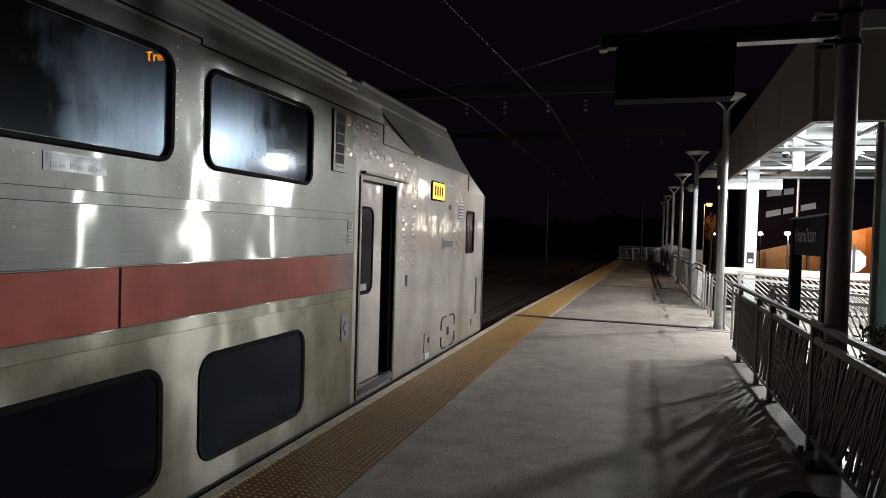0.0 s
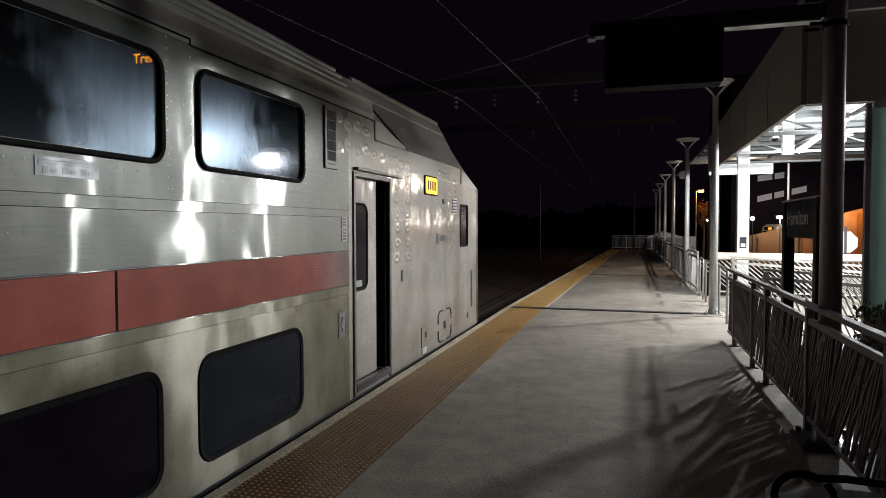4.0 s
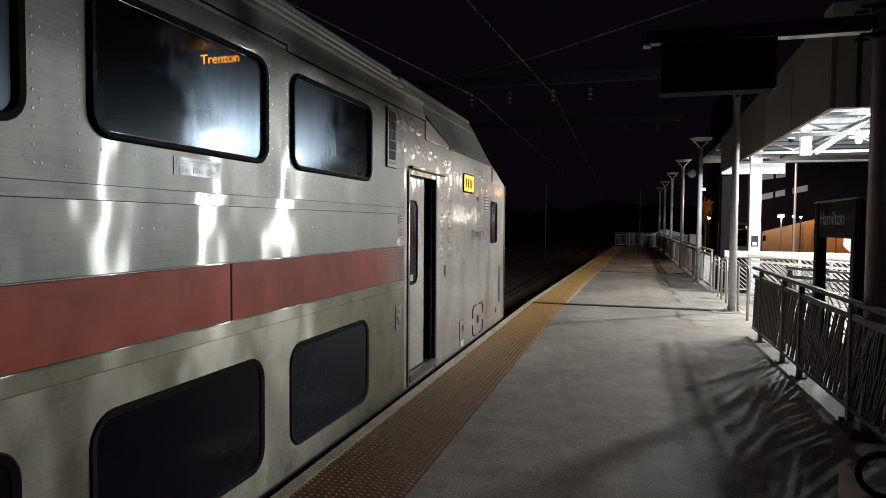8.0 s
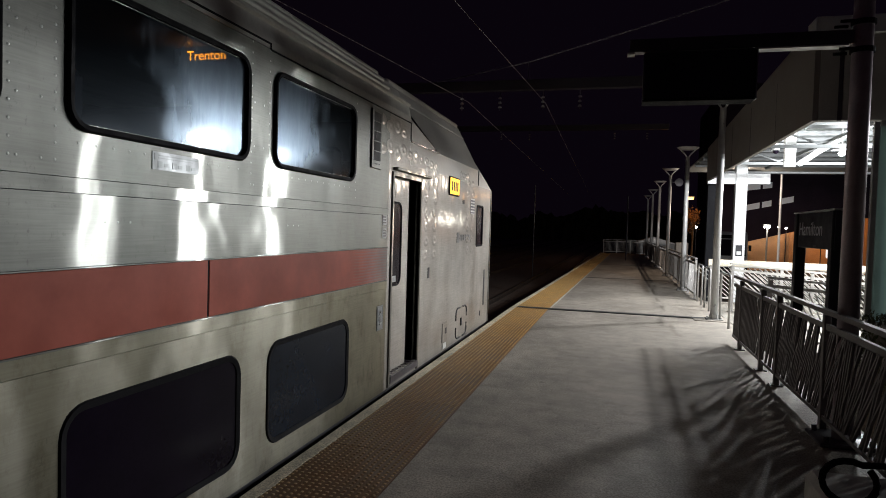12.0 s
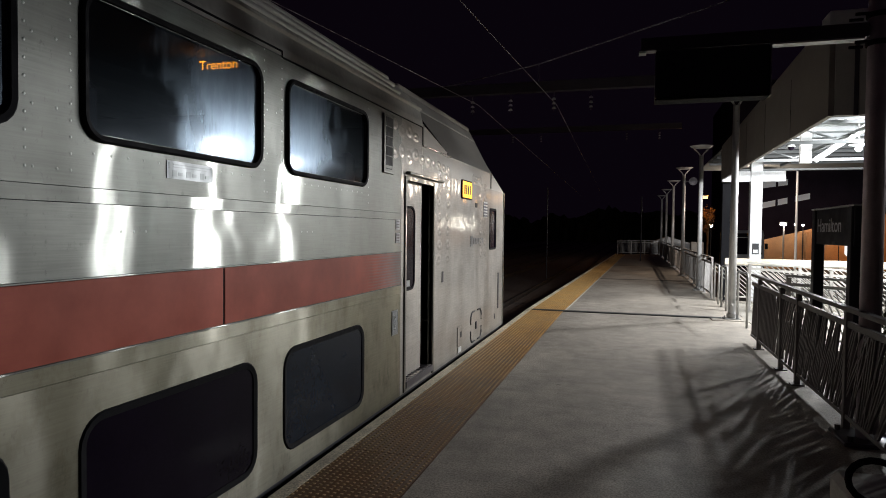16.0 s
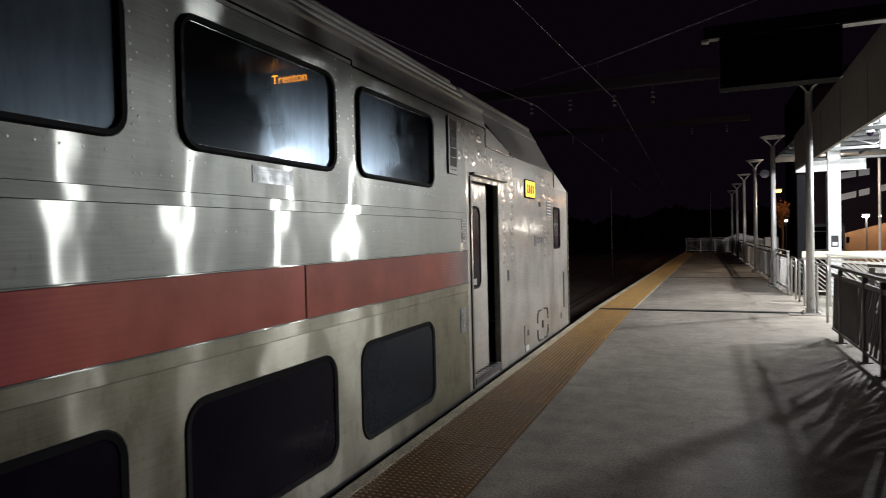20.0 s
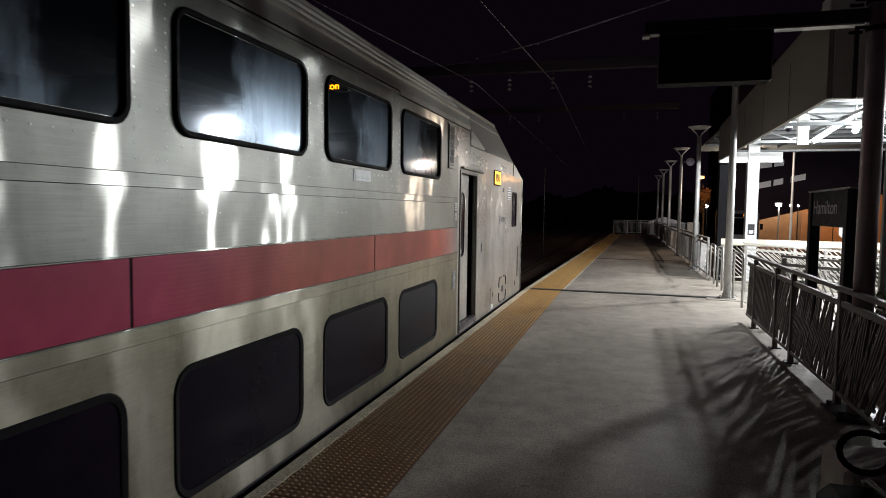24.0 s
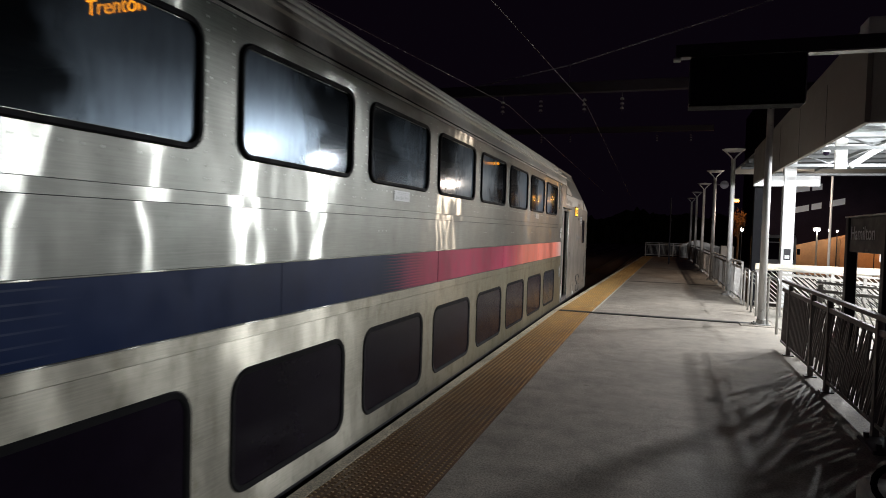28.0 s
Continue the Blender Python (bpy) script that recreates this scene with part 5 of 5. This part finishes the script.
def tree(place, height, seed, label):
    r = random.Random(seed)
    tr = thing("tree", place, label, "tree")
    bm = tube(B(), (0, 0, 0), (0.1, 0, height * 0.6), 0.12, 8, 0.05)
    tips = []
    for k in range(9):
        a, h = r.uniform(0, 6.28), r.uniform(0.4, 0.62) * height
        tip = (math.cos(a) * height * 0.07, math.sin(a) * height * 0.07, h + r.uniform(0.1, 0.4) * height)
        tube(bm, (0.06, 0, h), tip, 0.035, 6, 0.012)
        tips.append(tip)
    part("trunk", bm, BARK, tr)
    bm = B()
    for k in range(420):
        t = Vector(r.choice(tips)) + Vector((r.gauss(0, 0.16), r.gauss(0, 0.16), r.gauss(0, 0.25)))
        q = Euler((r.uniform(0, 6), r.uniform(0, 6), r.uniform(0, 6))).to_matrix()
        s = r.uniform(0.06, 0.13)
        bm.faces.new([bm.verts.new(t + q @ Vector(p)) for p in ((-s, 0, 0), (0, -s * 0.5, 0.01), (s, 0, 0), (0, s * 0.5, 0.01))])
    part("crown", bm, AUTUMN_LEAF, tr)["kind"] = "stuff"


tree((6.1, 56.0, GROUND), 4.9, 3, "small tree tinted orange by the street lamp")

# shuttle bus that draws up on the road
bus = thing("shuttle_bus", (24, 57.3, GROUND), "pale shuttle bus with an amber lit sign on the road", "bus")
bm = B()
plate(bm, [(0.12, 0.32), (5.2, 0.32), (5.25, 2.7), (5.0, 2.96), (0.55, 2.96), (0.22, 2.75), (0.0, 1.25), (0.0, 0.5)], -1.1, 1.1)
part("body", bm, BUS_PAINT, bus)
bm = B()
v = [bm.verts.new(p) for p in ((-0.98, -0.012, 1.27), (0.98, -0.012, 1.27), (0.94, 0.165, 2.42), (-0.94, 0.165, 2.42))]
w = [bm.verts.new(p.co + Vector((0, 0.03, 0))) for p in v]
bm.faces.new(v)
for k in range(4):
    bm.faces.new((v[k], w[k], w[(k + 1) % 4], v[(k + 1) % 4]))
part("windscreen", bm, LOWER_PANE, bus, "dark raked windscreen")
part("sign_box", box(B(), -0.66, 0.12, 2.48, 0.72, 0.22, 2.74, 0.01), RUBBER, bus, "black route sign box")
for x in (0.06, 0.36):
    part("lit_route_sign", box(B(), x, 0.105, 2.53, x + 0.25, 0.13, 2.69, 0.01), BUS_SIGN, bus, "amber lit route sign")
part("bumper", box(B(), -1.12, -0.06, 0.30, 1.12, 0.1, 0.56, 0.03), RUBBER, bus)
for sx in (-1, 1):
    part("headlight", box(B(), sx * 0.82 - 0.13, -0.03, 0.68, sx * 0.82 + 0.13, 0.02, 0.84, 0.02), HEADLIGHT, bus, "lit headlight")
    part("wing_mirror", box(B(), sx * 1.24 - 0.09, 0.02, 1.65, sx * 1.24 + 0.09, 0.12, 2.05, 0.02), RUBBER, bus)
    for k in range(3):
        part("side_window", box(B(), sx * 1.105 - 0.006, 0.75 + 1.42 * k, 1.45, sx * 1.105 + 0.006, 2.02 + 1.42 * k, 2.4, 0.003), LOWER_PANE, bus)
    for y in (1.0, 4.2):
        wheel = part("wheel", tube(B(), (sx * 0.86, y, 0.38), (sx * 1.11, y, 0.38), 0.38, 18), RUBBER, bus)
        part("rim", tube(B(), (sx * 1.09, y, 0.38), (sx * 1.12, y, 0.38), 0.21, 14), GALV, wheel)

# dark woods far along the line
bm = B()
woods = random.Random(12)
for row in range(3):
    ring = []
    y = 170 + 14 * row
    for k in range(241):
        x = -170 + k
        top = 5.2 + 1.2 * row + 1.6 * math.sin(0.11 * x + row) + 1.1 * math.sin(0.37 * x + 2.1 * row) + woods.uniform(-0.7, 0.7)
        ring.append((bm.verts.new((x, y + woods.uniform(-1, 1), GROUND)), bm.verts.new((x + woods.uniform(-0.3, 0.3), y + woods.uniform(-2, 2), GROUND + top))))
    for one, two in zip(ring, ring[1:]):
        bm.faces.new((one[0], two[0], two[1], one[1]))
solid("backdrop", bm, LEAF, "dark distant woods along the line", "woods", "structure")

# ---- overhead line ----
def gantry(y, zb, x0, x1, ins, label):
    p = thing("catenary_gantry", (0, y, 0), label, "overhead line gantry")
    part("beam", box(B(), x0, -0.12, zb, x1, 0.12, zb + 0.28), GANTRY, p)
    part("mast", box(B(), x0, -0.14, GROUND, x0 + 0.28, 0.14, zb + 0.3), BOARD, p)
    for x in ins:
        s = part("insulator_string", tube(B(), (x, 0, zb - 0.55), (x, 0, zb), 0.012, 6), DARK_POST, p)
        for k in range(3):
            part("insulator_disc", tube(B(), (x, 0, zb - 0.22 - 0.13 * k), (x, 0, zb - 0.17 - 0.13 * k), 0.06, 10, 0.03), BACKING, s)
    return p


gantry(18.0, 5.45, -12.0, 0.9, (-4.27, -3.15, -1.92, -0.9), "dark beam over the tracks with pale insulators")
gantry(35.0, 6.9, -14.0, 2.6, (-6.2, -4.63, -0.12, 1.53), "dark far beam over the tracks with pale insulators")


def wire(name, points, r, label):
    bm = path_tube(B(), points, r, 5)
    return solid(name, bm, WIRE, label, "overhead wire", group="overhead wires")


wire("contact_wire", [(-4.05, -20, 5.0), (-1.80, 17.6, 5.0), (-3.2, 90, 5.4)], 0.0075, "thin overhead wire above the track")
wire("contact_wire", [(-9.0, -20, 5.0), (-3.9, 17.2, 5.0), (-5.4, 90, 5.4)], 0.0075, "thin overhead wire above the track")
wire("span_wire", [(-9.5, 18.3, 5.3), (-4.9, 18.3, 5.86), (-2.4, 18.3, 6.32), (2.06, 18.3, 7.53), (6.5, 18.3, 8.8)], 0.02, "sloping span cable over the gantry")
bm = tube(B(), (-2.4, 18.3, 5.6), (-2.4, 18.3, 6.32), 0.012, 6)
solid("span_hanger", bm, GALV, "thin vertical hanger rod", "overhead wire")
for x, y, z in ((0.70, 35.0, 3.4), (-4.35, 36.0, 4.0)):
    bm = tube(B(), (x, y, GROUND), (x, y, z), 0.035, 8)
    solid("far_pole", bm, BOARD, "dim thin pole beside the line", "pole")

# ---- folded luggage cart by the fence ----
cart = thing("luggage_cart", (1.24, 2.86, 0.0), "black folding luggage cart with a looped tube handle", "luggage cart")
loop = [(0.03 + 0.105 * math.cos(radians(a)), 0.02 * math.sin(radians(a)), 0.478 + 0.085 * math.sin(radians(a))) for a in range(60, 401, 20)]
part("handle", path_tube(B(), [(0.62, 0.02, 0.55), (0.3, 0.0, 0.56), (0.17, 0.0, 0.565)] + loop, 0.0145, 10), RUBBER, cart, "looped black tube", smooth=True)
part("pack", box(B(), -0.17, -0.30, 0.0, 0.5, 0.0, 0.34, 0.05), BOARD, cart, "dark cloth bundle")
for s in (0.0, 0.10):
    part("strut", tube(B(), (0.03 + s, -0.03, 0.365), (0.14 + s, -0.34, 0.32), 0.011, 8), GALV, cart, "silver tube")
part("bag", box(B(), -0.03, 0.045, 0.03, 0.50, 0.44, 0.375, 0.03), BAG, cart, "pale grey cloth bag")
part("clip", box(B(), 0.01, -0.05, 0.345, 0.06, -0.015, 0.362, 0.004), GALV, cart)
for x in (-0.06, 0.53):
    part("wheel", tube(B(), (x - 0.02, 0.05, 0.05), (x + 0.02, 0.05, 0.05), 0.05, 16), RUBBER, cart)


# ---- the car pulls out ----
def motions():
    rows = [(0, 0), (19.9, 0), (20.2, 0.01), (20.5, 0.09), (21.0, 0.22), (21.5, 0.43), (22.5, 0.90), (23.5, 1.50), (24.0, 1.87), (24.5, 2.36), (25.0, 2.93),
            (25.5, 3.57), (26.0, 4.32), (26.5, 5.13), (27.0, 5.97), (27.5, 6.99), (28.0, 8.09)]
    walk(car, [(t, pose(CAR_X, NOSE_Y + d, 0)) for t, d in rows])

    road = [(0, 24, 57.3, -90), (2.0, 24, 57.3, -90), (2.6, 21.5, 57.3, -90), (3.2, 17.0, 57.3, -90), (3.9, 11.6, 57.3, -80), (4.25, 9.3, 57.0, -48), (4.55, 7.6, 55.8, -14),
            (4.8, 7.52, 53.6, 0), (5.05, 7.45, 51.2, 0), (5.4, 7.72, 49.2, 0), (5.9, 7.92, 48.4, 0), (28.0, 7.92, 48.4, 0)]
    walk(bus, [(t, pose(x, y, GROUND, 0, 0, r)) for t, x, y, r in road])


motions()
